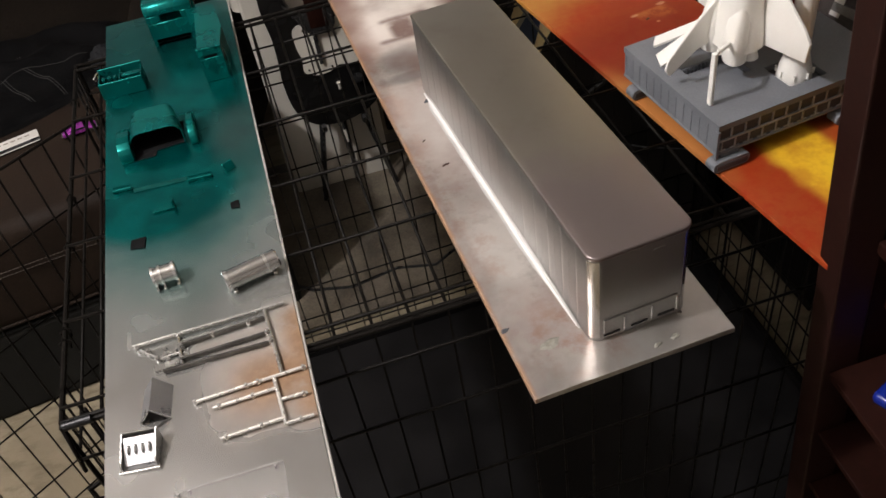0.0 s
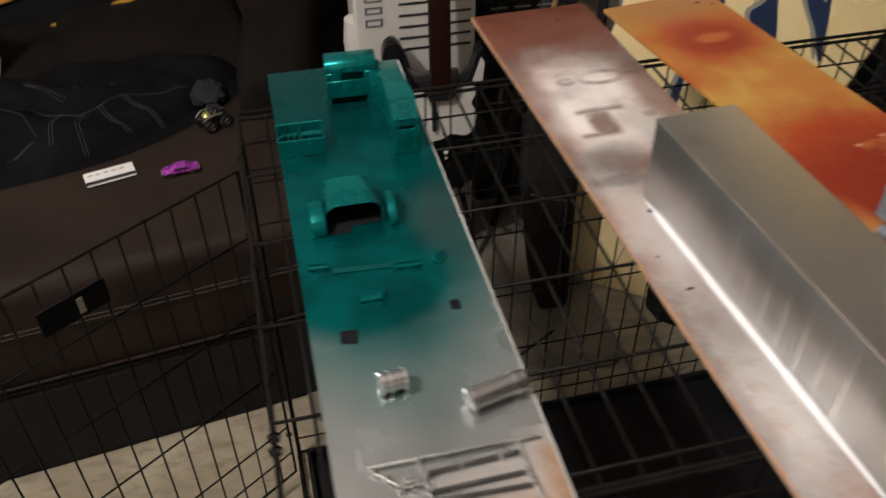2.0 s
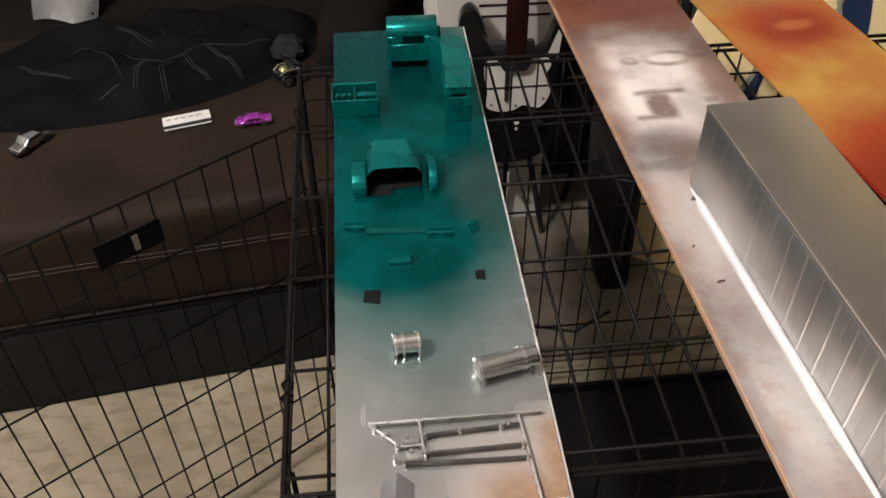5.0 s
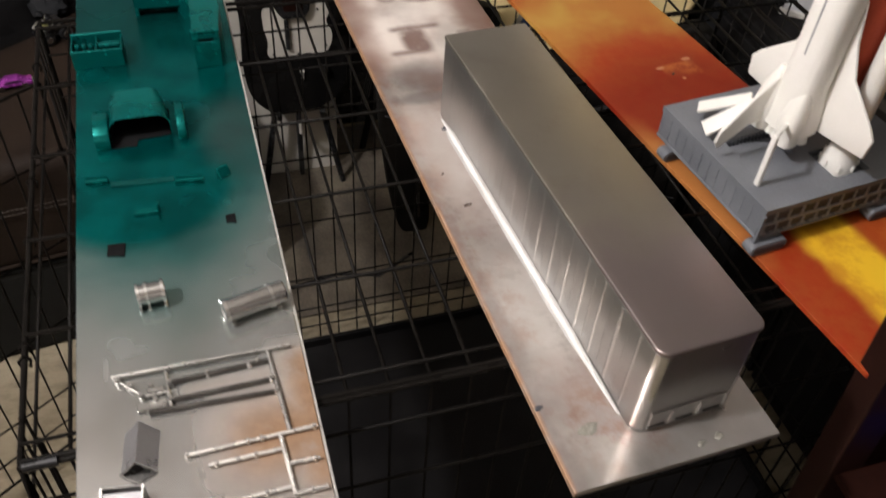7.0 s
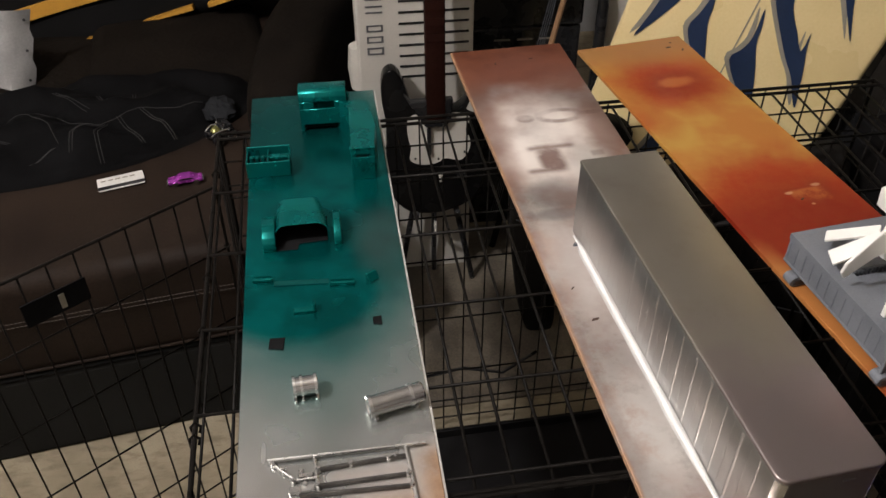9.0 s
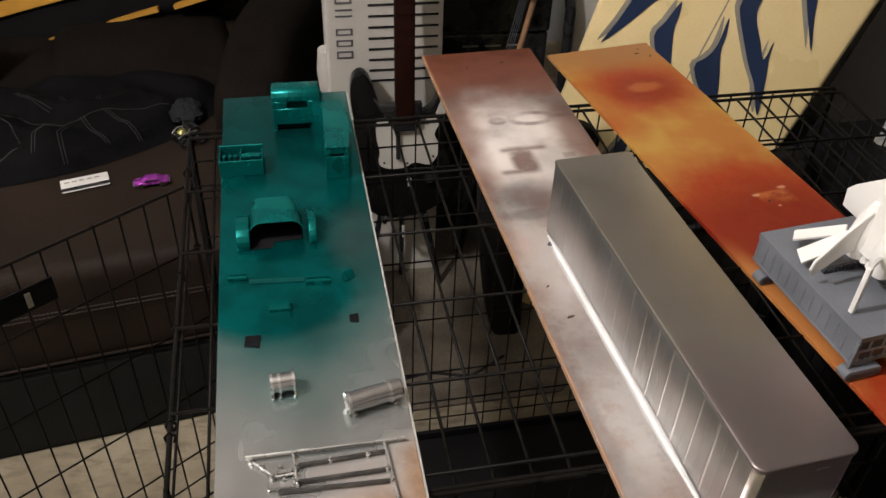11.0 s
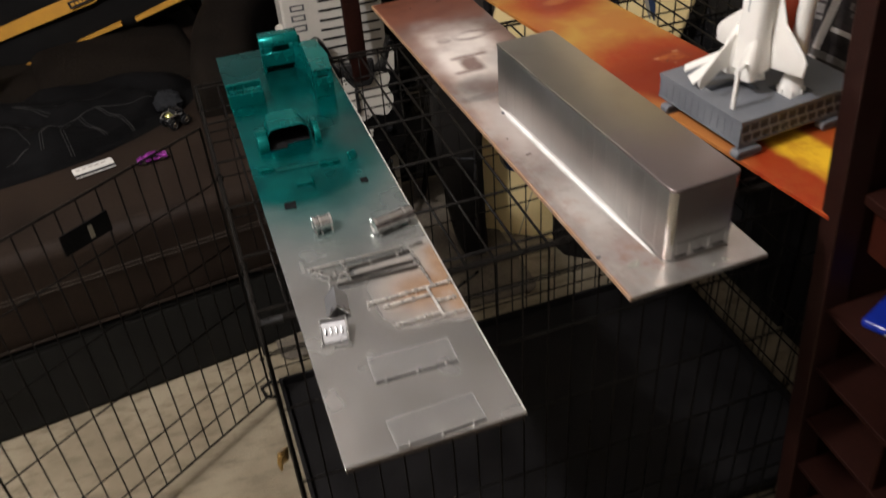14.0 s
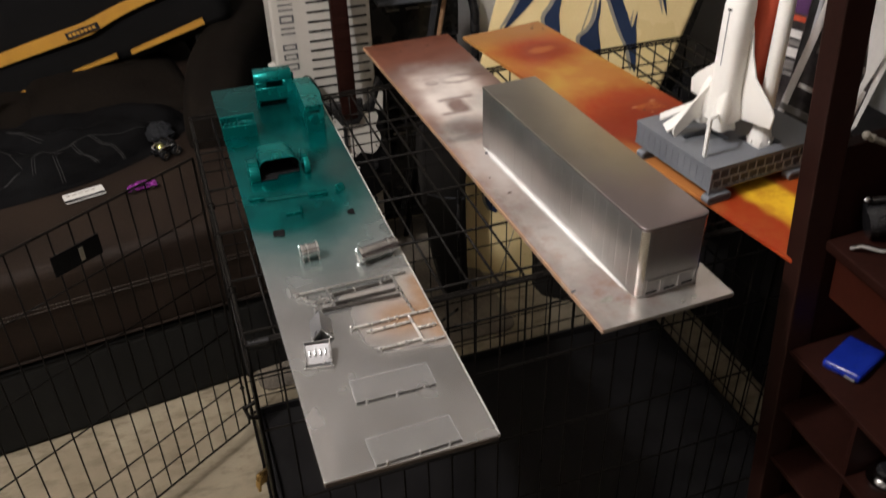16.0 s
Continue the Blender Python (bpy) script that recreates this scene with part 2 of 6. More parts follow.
def teal_board_paint():
    n = Nodes("teal_oversprayed_board")
    grain = n.noise(700, 4)
    soft = n.noise(9, 3)
    colour = n.mix(n.ramp(soft, 0.35, 0.65), (0.50, 0.49, 0.47), (0.62, 0.61, 0.59))
    bare = n.math("MAXIMUM", n.rect(0.100, 0.21, 0.166, 0.244, 0.034), n.rect(0.152, 0.21, 0.150, 0.286, 0.018))
    bare = n.math("MAXIMUM", bare, n.math("MULTIPLY", n.rect(0.076, 0.150, 0.256, 0.270, 0.010), 0.5))
    bare = n.math("MULTIPLY", bare, n.ramp(n.noise(55, 4, 0.6), 0.2, 0.5, 0.72, 1.0))
    bare = n.math("MAXIMUM", bare, n.math("MULTIPLY", n.blob(0.022, 0.296, 0.0022, 0.012, 1.2, 0.8, 60), 0.15))
    bare = n.math("MAXIMUM", bare, n.math("MULTIPLY", n.blob(0.008, 0.05, 0.014, 0.05, 1.2, 0.6), 0.10))
    colour = n.mix(bare, colour, n.mix(n.ramp(n.noise(90, 4), 0.35, 0.65), (0.235, 0.140, 0.080), (0.295, 0.182, 0.108)))
    colour = n.mix(n.math("MULTIPLY", n.blob(0.08, 0.43, 0.13, 0.13, 1.2, 0.6, 10), 0.55), colour, (0.27, 0.41, 0.40))
    veil = n.blob(0.070, 0.69, 0.165, 0.315, 0.5, 0.4, 9)
    colour = n.mix(n.math("MULTIPLY", veil, 0.7), colour, (0.06, 0.31, 0.295))
    teal = n.blob(0.070, 0.69, 0.150, 0.262, 0.5, 0.4, 9)
    teal = n.math("MAXIMUM", teal, n.blob(0.06, 0.50, 0.09, 0.08, 0.5, 0.3, 12))
    thin = n.math("MULTIPLY", n.blob(0.155, 0.575, 0.03, 0.06, 1.1, 0.6, 16), 0.5)
    # far_tone: deeper teal towards the far left end.
    far_tone = n.math("MULTIPLY", n.blob(0.03, 0.86, 0.13, 0.13, 0.8, 0.6, 14), 0.75)
    mist = n.noise(17, 4, 0.6)
    colour = n.mix(teal, colour, n.mix(n.ramp(mist, 0.36, 0.66), (0.0, 0.140, 0.132), (0.0, 0.235, 0.220)))
    colour = n.mix(n.math("MULTIPLY", thin, teal), colour, (0.16, 0.2, 0.19))
    colour = n.mix(far_tone, colour, (0.006, 0.10, 0.094))
    n.bump(grain, 0.2, 0.0003)
    metal = n.math("MULTIPLY", n.math("SUBTRACT", 1.0, bare), 0.85)
    rough = n.math("ADD", n.ramp(soft, 0.3, 0.7, 0.2, 0.29), n.math("MULTIPLY", bare, 0.25))
    return n.done(colour, rough, metal)


def trailer_board_paint():
    n = Nodes("silver_and_primer_board")
    grain, soft = n.noise(600, 4), n.noise(16, 4)
    cloud = n.noise(26, 5, 0.65)
    colour = n.mix(n.ramp(soft, 0.3, 0.7), (0.50, 0.475, 0.44), (0.64, 0.62, 0.585))
    brownmist = n.math("MULTIPLY", n.blob(0.09, 0.62, 0.22, 0.30, 0.8, 0.4, 8), n.ramp(n.noise(11, 4, 0.6), 0.35, 0.65))
    colour = n.mix(brownmist, colour, (0.27, 0.15, 0.11))
    primer = n.math("MAXIMUM", n.blob(0.08, 1.0, 0.24, 0.215, 0.35, 0.25), n.math("MULTIPLY", n.blob(0.006, 0.5, 0.010, 0.75, 1.2, 1.4, 30), 0.35))
    primer = n.math("MAXIMUM", primer, n.math("MULTIPLY", n.blob(0.05, 0.075, 0.05, 0.045, 1.2, 0.9, 25), 0.5))
    primer = n.math("MAXIMUM", primer, n.math("MULTIPLY", n.blob(0.03, 0.34, 0.03, 0.12, 1.2, 1.2, 22), 0.35))
    pink = n.math("MULTIPLY", n.blob(0.10, 0.80, 0.13, 0.09, 1.0, 0.7, 16), 0.6)
    white = n.math("MULTIPLY", n.blob(0.072, 0.650, 0.085, 0.112, 0.9, 0.8, 11), n.ramp(n.noise(13, 4, 0.55), 0.32, 0.62, 0.5, 1.0))
    white = n.math("MAXIMUM", white, n.math("MULTIPLY", n.blob(0.03, 0.40, 0.03, 0.10, 1.2, 1.3, 22), 0.45))
    white = n.math("MAXIMUM", white, n.math("MULTIPLY", n.blob(0.03, 0.17, 0.03, 0.07, 1.2, 1.3, 22), 0.35))
    rust = n.math("MAXIMUM", n.blob(0.055, 0.050, 0.045, 0.040, 1.3, 0.9, 30), n.blob(0.020, 0.20, 0.020, 0.10, 1.3, 0.9, 26))
    rust = n.math("MAXIMUM", rust, n.math("MAXIMUM", n.blob(0.008, 0.42, 0.016, 0.17, 1.2, 1.0, 28), n.blob(0.014, 0.60, 0.016, 0.07, 1.2, 1.0, 28)))
    rust = n.math("MULTIPLY", rust, n.ramp(n.noise(38, 5, 0.65), 0.42, 0.66, 0.0, 0.62))
    colour = n.mix(rust, colour, (0.36, 0.17, 0.10))
    dirt = n.math("MULTIPLY", n.ramp(n.noise(26, 6, 0.7), 0.50, 0.70), n.blob(0.04, 0.32, 0.07, 0.30, 1.0, 0.5, 12))
    colour = n.mix(n.math("MULTIPLY", dirt, 0.6), colour, (0.20, 0.185, 0.16))
    colour = n.mix(primer, colour, n.mix(n.ramp(cloud, 0.3, 0.7), (0.080, 0.018, 0.007), (0.150, 0.044, 0.019)))
    colour = n.mix(pink, colour, (0.19, 0.072, 0.048))
    sidemist = n.math("MAXIMUM", n.math("MULTIPLY", n.blob(0.165, 0.665, 0.035, 0.075, 1.0, 0.9, 18), 0.75), n.math("MULTIPLY", n.blob(0.008, 0.72, 0.022, 0.16, 1.0, 0.9, 18), 0.6))
    colour = n.mix(white, colour, (0.78, 0.72, 0.66))
    colour = n.mix(sidemist, colour, (0.19, 0.068, 0.038))
    smoke = n.math("MAXIMUM", n.blob(0.055, 0.525, 0.035, 0.03, 1.0, 0.9, 30), n.blob(0.045, 0.49, 0.03, 0.012, 1.0, 0.9, 30))
    colour = n.mix(n.math("MULTIPLY", smoke, 0.6), colour, (0.16, 0.14, 0.135))
    ghost = n.math("MAXIMUM", n.rect(0.046, 0.108, 0.626, 0.634, 0.0055), n.rect(0.034, 0.084, 0.575, 0.583, 0.0055))
    ghost = n.math("MAXIMUM", ghost, n.math("MULTIPLY", n.rect(0.054, 0.086, 0.574, 0.636, 0.006), n.ramp(n.noise(45, 4), 0.3, 0.6, 0.55, 1.0)))
    ghost = n.math("MAXIMUM", ghost, n.math("MULTIPLY", n.rect(0.125, 0.142, 0.600, 0.612, 0.003), 0.5))
    ring = n.math("MULTIPLY", n.blob(0.112, 0.705, 0.036, 0.019, 0.3, 0.2, 50), n.math("SUBTRACT", 1.0, n.blob(0.112, 0.705, 0.023, 0.010, 0.4, 0.2, 50)))
    ring = n.math("MAXIMUM", ring, n.math("MAXIMUM", n.blob(0.063, 0.704, 0.014, 0.010, 0.5, 0.5, 60), n.blob(0.155, 0.706, 0.018, 0.005, 0.6, 0.5, 60)))
    ghost = n.math("MULTIPLY", n.math("MAXIMUM", ghost, n.math("MULTIPLY", ring, n.ramp(n.noise(30, 4), 0.35, 0.65, 0.25, 0.8))), 0.8)
    colour = n.mix(ghost, colour, (0.13, 0.05, 0.034))
    raw = n.math("MULTIPLY", n.rect(-0.01, 0.0028, -0.1, 1.1, 0.0022), n.ramp(n.noise(45, 4), 0.25, 0.6, 0.35, 0.95))
    colour = n.mix(raw, colour, (0.40, 0.225, 0.125))
    n.bump(grain, 0.2, 0.0003)
    matt = n.math("MAXIMUM", n.math("MAXIMUM", primer, white), n.math("MAXIMUM", ghost, raw))
    return n.done(colour, n.math("ADD", n.ramp(soft, 0.3, 0.7, 0.27, 0.34), n.math("MULTIPLY", matt, 0.15)), n.math("MULTIPLY", n.math("SUBTRACT", 0.8, n.math("MULTIPLY", brownmist, 0.6)), n.math("SUBTRACT", 1.0, matt)))


def orange_board_paint():
    n = Nodes("red_and_yellow_sprayed_board")
    grain, soft = n.noise(600, 4), n.noise(12, 3)
    speck = n.ramp(n.noise(60, 5, 0.7), 0.35, 0.65, -0.10, 0.03)
    colour = n.mix(n.ramp(soft, 0.35, 0.65), (0.43, 0.165, 0.034), (0.49, 0.28, 0.062))
    red = n.math("MAXIMUM", n.blob(0.090, 0.785, 0.088, 0.075, 1.1, 0.6), n.blob(0.085, 0.450, 0.16, 0.130, 0.7, 0.5))
    red = n.math("MAXIMUM", red, n.math("MULTIPLY", n.blob(0.02, 0.70, 0.03, 0.05, 1.1, 0.7), 0.5))
    red = n.math("MAXIMUM", red, n.blob(0.0, 0.12, 0.062, 0.30, 0.45, 0.3))
    red = n.math("MAXIMUM", red, n.math("MULTIPLY", n.blob(0.165, 0.16, 0.045, 0.12, 0.5, 0.3), 0.75))
    colour = n.mix(n.math("MINIMUM", n.math("MAXIMUM", n.math("ADD", n.math("MULTIPLY", red, 0.95), n.math("MULTIPLY", speck, red)), 0.0), 1.0), colour, (0.33, 0.030, 0.007))
    deep = n.math("MAXIMUM", n.blob(0.085, 0.425, 0.125, 0.085, 0.9, 0.7, 12), n.math("MULTIPLY", n.blob(0.10, 0.775, 0.05, 0.04, 1.0, 0.8, 16), 0.7))
    colour = n.mix(n.math("MULTIPLY", deep, 0.75), colour, (0.19, 0.010, 0.004))
    yellow = n.blob(0.086, 0.13, 0.033, 0.17, 0.5, 0.7, 20)
    colour = n.mix(yellow, colour, n.mix(n.ramp(n.noise(26, 4, 0.6), 0.40, 0.66), (0.84, 0.52, 0.03), (0.62, 0.30, 0.02)))
    colour = n.mix(n.math("MULTIPLY", n.rect(0.116, 0.20, -0.1, 0.27, 0.007), 0.9), colour, n.mix(n.ramp(n.noise(20, 4, 0.6), 0.35, 0.65), (0.36, 0.055, 0.010), (0.47, 0.13, 0.02)))
    colour = n.mix(n.math("MULTIPLY", n.blob(0.10, 0.08, 0.018, 0.03, 0.9, 0.6, 40), 0.5), colour, (0.30, 0.26, 0.05))
    colour = n.mix(n.math("MULTIPLY", n.blob(0.08, 0.93, 0.16, 0.08, 0.9, 0.4), 0.75), colour, (0.33, 0.155, 0.06))
    tan = n.math("MAXIMUM", n.blob(0.098, 0.782, 0.026, 0.013, 0.9, 0.9, 50), n.math("MULTIPLY", n.math("MULTIPLY", n.rect(0.096, 0.142, 0.468, 0.496, 0.003), n.ramp(n.noise(48, 5, 0.7), 0.40, 0.56, 0.25, 1.0)), n.ramp(n.math("ADD", n.axes()[1], n.math("MULTIPLY", n.axes()[0], 0.35)), 0.505, 0.53)))
    colour = n.mix(n.math("MULTIPLY", tan, 0.55), colour, (0.50, 0.17, 0.045))
    fleck = n.math("MAXIMUM", n.blob(0.096, 0.493, 0.005, 0.0025, 0.8, 0.9, 80), n.blob(0.138, 0.500, 0.006, 0.003, 0.8, 0.9, 80))
    fleck = n.math("MAXIMUM", fleck, n.blob(0.112, 0.466, 0.0025, 0.002, 0.8, 0.9, 80))
    colour = n.mix(n.math("MULTIPLY", fleck, 0.6), colour, (0.62, 0.34, 0.20))
    strip = n.math("MULTIPLY", n.blob(0.004, 0.30, 0.020, 0.10, 0.9, 0.6, 24), 0.75)
    colour = n.mix(strip, colour, (0.50, 0.22, 0.06))
    n.bump(grain, 0.2, 0.0003)
    return n.done(colour, n.ramp(soft, 0.3, 0.7, 0.42, 0.55), 0.0, Specular_IOR_Level=0.3)


def carpet():
    n = Nodes("tan_carpet")
    a, b, streak = n.noise(4, 5, 0.6), n.noise(420, 3, 0.7), n.noise(14, 5, 0.65, (1.0, 2.6, 1.0))
    colour = n.mix(n.ramp(a, 0.35, 0.65), (0.215, 0.178, 0.118), (0.335, 0.288, 0.20))
    colour = n.mix(n.ramp(streak, 0.46, 0.66, 0.0, 0.8), colour, (0.15, 0.117, 0.074))
    colour = n.mix(n.ramp(b, 0.25, 0.6), (0.235, 0.195, 0.128), colour)
    n.bump(n.math("ADD", b, n.noise(60, 3)), 0.6, 0.003)
    return n.done(colour, 0.95)


def clear_plastic():
    n = Nodes("clear_styrene")
    return n.done((0.4, 0.4, 0.4), n.ramp(n.noise(40), 0.3, 0.7, 0.05, 0.2), 0.0, Alpha=0.035)


M_tealboard, M_silverboard, M_orangeboard, M_carpet, M_clear = teal_board_paint(), trailer_board_paint(), orange_board_paint(), carpet(), clear_plastic()

M_rim = Nodes("clear_styrene_rim").done((0.85, 0.86, 0.86), 0.12, 0.0, Alpha=0.12)

# ---- room ----
tagged(link("floor", box(-2.6, 2.4, -3.0, 1.7, -0.05, 0.0), M_carpet), "tan short-pile carpet floor", "floor", kind="structure")
tagged(link("wall_north", box(-2.6, 2.4, 1.7, 1.8, 0, 2.5), M_wall), "dim grey painted back wall", "wall", kind="structure")
# Walls and ceiling out of view, kept pale to bounce light into shadows.
tagged(link("wall_south", box(-2.6, 2.4, -3.1, -3.0, 0, 2.5), M_bouncewall), "unseen pale wall behind the viewer", "wall", kind="structure")
tagged(link("wall_west", box(-2.7, -2.6, -3.1, 1.8, 0, 2.5), M_bouncewall), "unseen pale side wall by the sofa", "wall", kind="structure")
tagged(link("wall_east", box(2.4, 2.5, -3.1, 1.8, 0, 2.5), M_bouncewall), "unseen pale side wall by the racks", "wall", kind="structure")
tagged(link("ceiling", box(-2.7, 2.5, -3.1, 1.8, 2.5, 2.6), plain("unseen_bounce_ceiling", (0.70, 0.66, 0.60), (0.76, 0.72, 0.66), 0.9)), "unseen off-white flat ceiling", "ceiling", kind="structure")

# ---- dog crate ----
CW, CD, CH = 0.962, 0.620, 0.7077
CRATE = pose(-0.026, -0.005, 0, 0, 0, 2.8)
crate = empty("dog_crate", CRATE, "black wire dog crate with its side door open on carpet", "dog crate")
WIRE = {}


def wire_mesh(length, r):
    key = (round(length, 4), r)
    if key not in WIRE:
        mesh = bpy.data.meshes.new("wire")
        bm = tube([(0, 0, 0), (0, 0, length)], r, 6)
        bm.to_mesh(mesh)
        bm.free()
        mesh.materials.append(M_wire)
        mesh.shade_smooth()
        WIRE[key] = mesh
    return WIRE[key]


def wire(parent, a, b, r=0.0016):
    a, b = Vector(a), Vector(b)
    ob = new("wire", wire_mesh((b - a).length, r))
    ob.parent = parent
    ob.matrix_basis = Matrix.Translation(a) @ (b - a).to_track_quat("Z", "Y").to_matrix().to_4x4()
    return ob


def panel(name, parent, m, w, h, ups, acrosses, rim=0.0025, label="", thin=0.0013, thick=0.0016):
    """A wire panel in its own x-z plane: a rim, upright wires and crossing wires."""
    bm = None
    for a, b in (((0, 0, 0), (w, 0, 0)), ((0, 0, h), (w, 0, h)), ((0, 0, 0), (0, 0, h)), ((w, 0, 0), (w, 0, h))):
        bm = tube([a, b], rim, 8, bm)
    ob = part(name, bm, M_wire, parent, label, True)
    ob.matrix_basis = m
    for x in ups:
        wire(ob, (x, 0.0, 0), (x, 0.0, h), thin)
    for z in acrosses:
        wire(ob, (0, -0.0028, z), (w, -0.0028, z), thick)
    return ob


def steps(w, gap):
    k = max(2, round(w / gap))
    return [w * i / k for i in range(1, k)]


PITCH = 0.0344
LEVELS = [0.043, 0.091, 0.170, 0.302, 0.432, 0.520, 0.590, 0.611, 0.652]
FRONT_LEVELS = [0.043, 0.091, 0.160, 0.294, 0.426, 0.562, 0.652]
panel("back_panel", crate, pose(0, 0, 0.012), CW, CH - 0.012, steps(CW, PITCH), LEVELS)
panel("front_panel", crate, pose(0, -CD, 0.012), CW, CH - 0.012, steps(CW, PITCH), FRONT_LEVELS)
panel("right_panel", crate, pose(CW, 0, 0.012, 0, 0, -90), CD, CH - 0.012, steps(CD, PITCH), [0.033, 0.108, 0.170, 0.302, 0.432, 0.562, 0.652])
panel("top_panel", crate, pose(0, -CD + 0.004, CH + 0.0012, -90, 0, 0), CW, CD - 0.02, steps(CW, PITCH), [0.014, 0.119, 0.231, 0.351, 0.471], 0.0025, "", 0.0017, 0.0018)
side = panel("left_panel", crate, pose(0, 0, 0.012, 0, 0, -90), CD, CH - 0.012, [0.018, 0.036, 0.056, 0.572, 0.590, 0.606], [0.033, 0.652])
for y in (0.062, 0.566):
    wire(side, (y, 0, 0.033), (y, 0, 0.652), 0.0022)
DOOR = pose(-0.010, -0.060, 0.042, 0, 0, 214)
door = panel("side_door", crate, DOOR, 0.500, 0.622, [PITCH * k - 0.006 for k in range(1, 15)], [0.050, 0.116, 0.249, 0.383, 0.514], 0.0022, "", 0.0014, 0.0015)
for z in (0.10, 0.52):
    part("hinge_ring", tube([(0.004 * math.cos(a), 0.004 * math.sin(a), z) for a in (k * math.pi / 5 for k in range(11))], 0.0014, 6), M_wire, door, "", True)
tray = part("tray", box(0.012, CW - 0.012, -CD + 0.012, -0.012, 0.006, 0.016, 0.003), M_tray, crate, "glossy black plastic floor tray")
bm = None
for x0, x1, y0, y1 in ((0.012, CW - 0.012, -0.02, -0.012), (0.012, CW - 0.012, -CD + 0.012, -CD + 0.02), (0.012, 0.02, -CD + 0.02, -0.02), (CW - 0.02, CW - 0.012, -CD + 0.02, -0.02)):
    bm = box(x0, x1, y0, y1, 0.014, 0.034, 0.002, bm=bm)
part("tray_lip", bm, M_tray, crate)

# ---- boards on the crate ----
M_darkend = plain("dark_raw_hardboard", (0.035, 0.026, 0.020), (0.075, 0.055, 0.04), 0.8, 0, 60, 400, 0.3)
TOP, THICK = 0.7176, 0.006


def board(name, x, y, yaw, w, length, material, label, start=0.0):
    ob = empty(name, pose(x, y, TOP - THICK, 0, 0, yaw), label, "painting board")
    part("sheet", box(0, w, start, length, 0, THICK, 0.0008), material, ob)
    if start == 0.0 and w < 0.175:
        part("edge_strip", box(w + 0.0002, w + 0.0022, start + 0.001, length - 0.001, 0.0004, THICK - 0.0006, 0.0004), M_edge, ob, "pale bare edge")
        part("end_strip", box(0.001, w - 0.001, start - 0.0016, start - 0.0002, 0.0002, THICK - 0.0008, 0.0003), M_darkend, ob, "dark raw end")
    return ob


B1 = pose(0.054, -0.852, TOP, 0, 0, 2.42)
B2 = pose(0.388, -0.734, TOP, 0, 0, 4.75)
B3 = pose(0.675, -0.735, TOP, 0, 0, 10.35)
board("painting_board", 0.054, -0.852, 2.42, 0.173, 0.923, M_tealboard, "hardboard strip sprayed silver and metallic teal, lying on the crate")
board("painting_board", 0.388, -0.734, 4.75, 0.176, 0.917, M_silverboard, "hardboard strip with silver and red-brown overspray on the crate")
board("painting_board", 0.675, -0.735, 10.35, 0.175, 0.917, M_orangeboard, "hardboard strip sprayed red, orange and yellow on the crate", 0.052)


# ---- crate fittings ----
clip = part("roller_clip", tube([(0.002, 0, 0), (0.026, 0, 0)], 0.0042, 12), M_pin, crate, "dull steel roller clip", True)
clip.matrix_basis = pose(0.0, -CD - 0.001, CH + 0.002)
for y in (-0.097, -0.300, -0.383, -0.508, -0.522):
    ring = part("hook", tube([(-0.003, 0, -0.006), (-0.0045, 0.002, 0.0), (0.0, 0.003, 0.0045), (0.0045, 0.002, 0.0), (0.003, 0, -0.006)], 0.0015, 6), M_wire, crate, "", True)
    ring.matrix_basis = pose(0, y, CH)
bm = box(-0.009, 0.009, -0.002, 0.002, -0.010, 0.010, 0.001)
bm = tube([(-0.007, -0.003, -0.014), (-0.007, -0.003, 0.014)], 0.002, 8, bm)
latch = part("door_latch", bm, M_brass, crate, "brass slide latch")
latch.matrix_basis = pose(-0.013, -CD, 0.492, 0, 12, 40)
for z in (0.16, 0.595):
    hook = part("hook", tube([(0, 0, 0), (-0.012, -0.004, 0.008), (-0.016, 0.004, 0.016), (0, 0.008, 0.02)], 0.003, 6), M_wire, crate)
    hook.matrix_basis = pose(0.0, -CD, z)
wire(crate, (0.0, -CD, CH), (0.0, -CD - 0.012, CH - 0.05), 0.002)
# tag wired on the open door
tag = empty("hang_tag", CRATE @ DOOR @ pose(0.2385, 0.004, 0.565, 0, 0, 0), "black card tag with a white patch on the crate door", "tag")
part("card", box(-0.041, 0.041, -0.001, 0.001, -0.018, 0.018, 0.0008), M_chip_shade, tag)
part("patch", box(-0.011, -0.004, 0.0012, 0.002, -0.012, 0.010), M_warmgrey, tag, "pale sticker")

# ---- trailer body ----
trailer = empty("model_trailer", pose(0.449, -0.697, TOP, 0, 0, 6.4), "silver-painted model semi-trailer body on a board", "model trailer")


def tinted_roof_paint():
    n = Nodes("dusty_silver_reflections")
    cloud, grain = n.noise(11, 4, 0.6), n.noise(800, 4)
    where = n.math("ADD", n.axes()[1], n.math("MULTIPLY", n.math("SUBTRACT", cloud, 0.5), 0.30))
    # Pinkish near, olive then pale far: reflections put into the colour.
    colour = n.mix(n.ramp(where, 0.07, 0.20), (0.305, 0.255, 0.246), (0.333, 0.302, 0.252))
    colour = n.mix(n.ramp(n.noise(24, 5, 0.65), 0.5, 0.75, 0.0, 0.4), colour, (0.285, 0.25, 0.21))
    colour = n.mix(n.ramp(where, 0.30, 0.42, 0.0, 0.55), colour, (0.42, 0.395, 0.34))
    n.bump(grain, 0.14, 0.0003)
    return n.done(colour, n.ramp(cloud, 0.3, 0.7, 0.31, 0.42), 0.85)


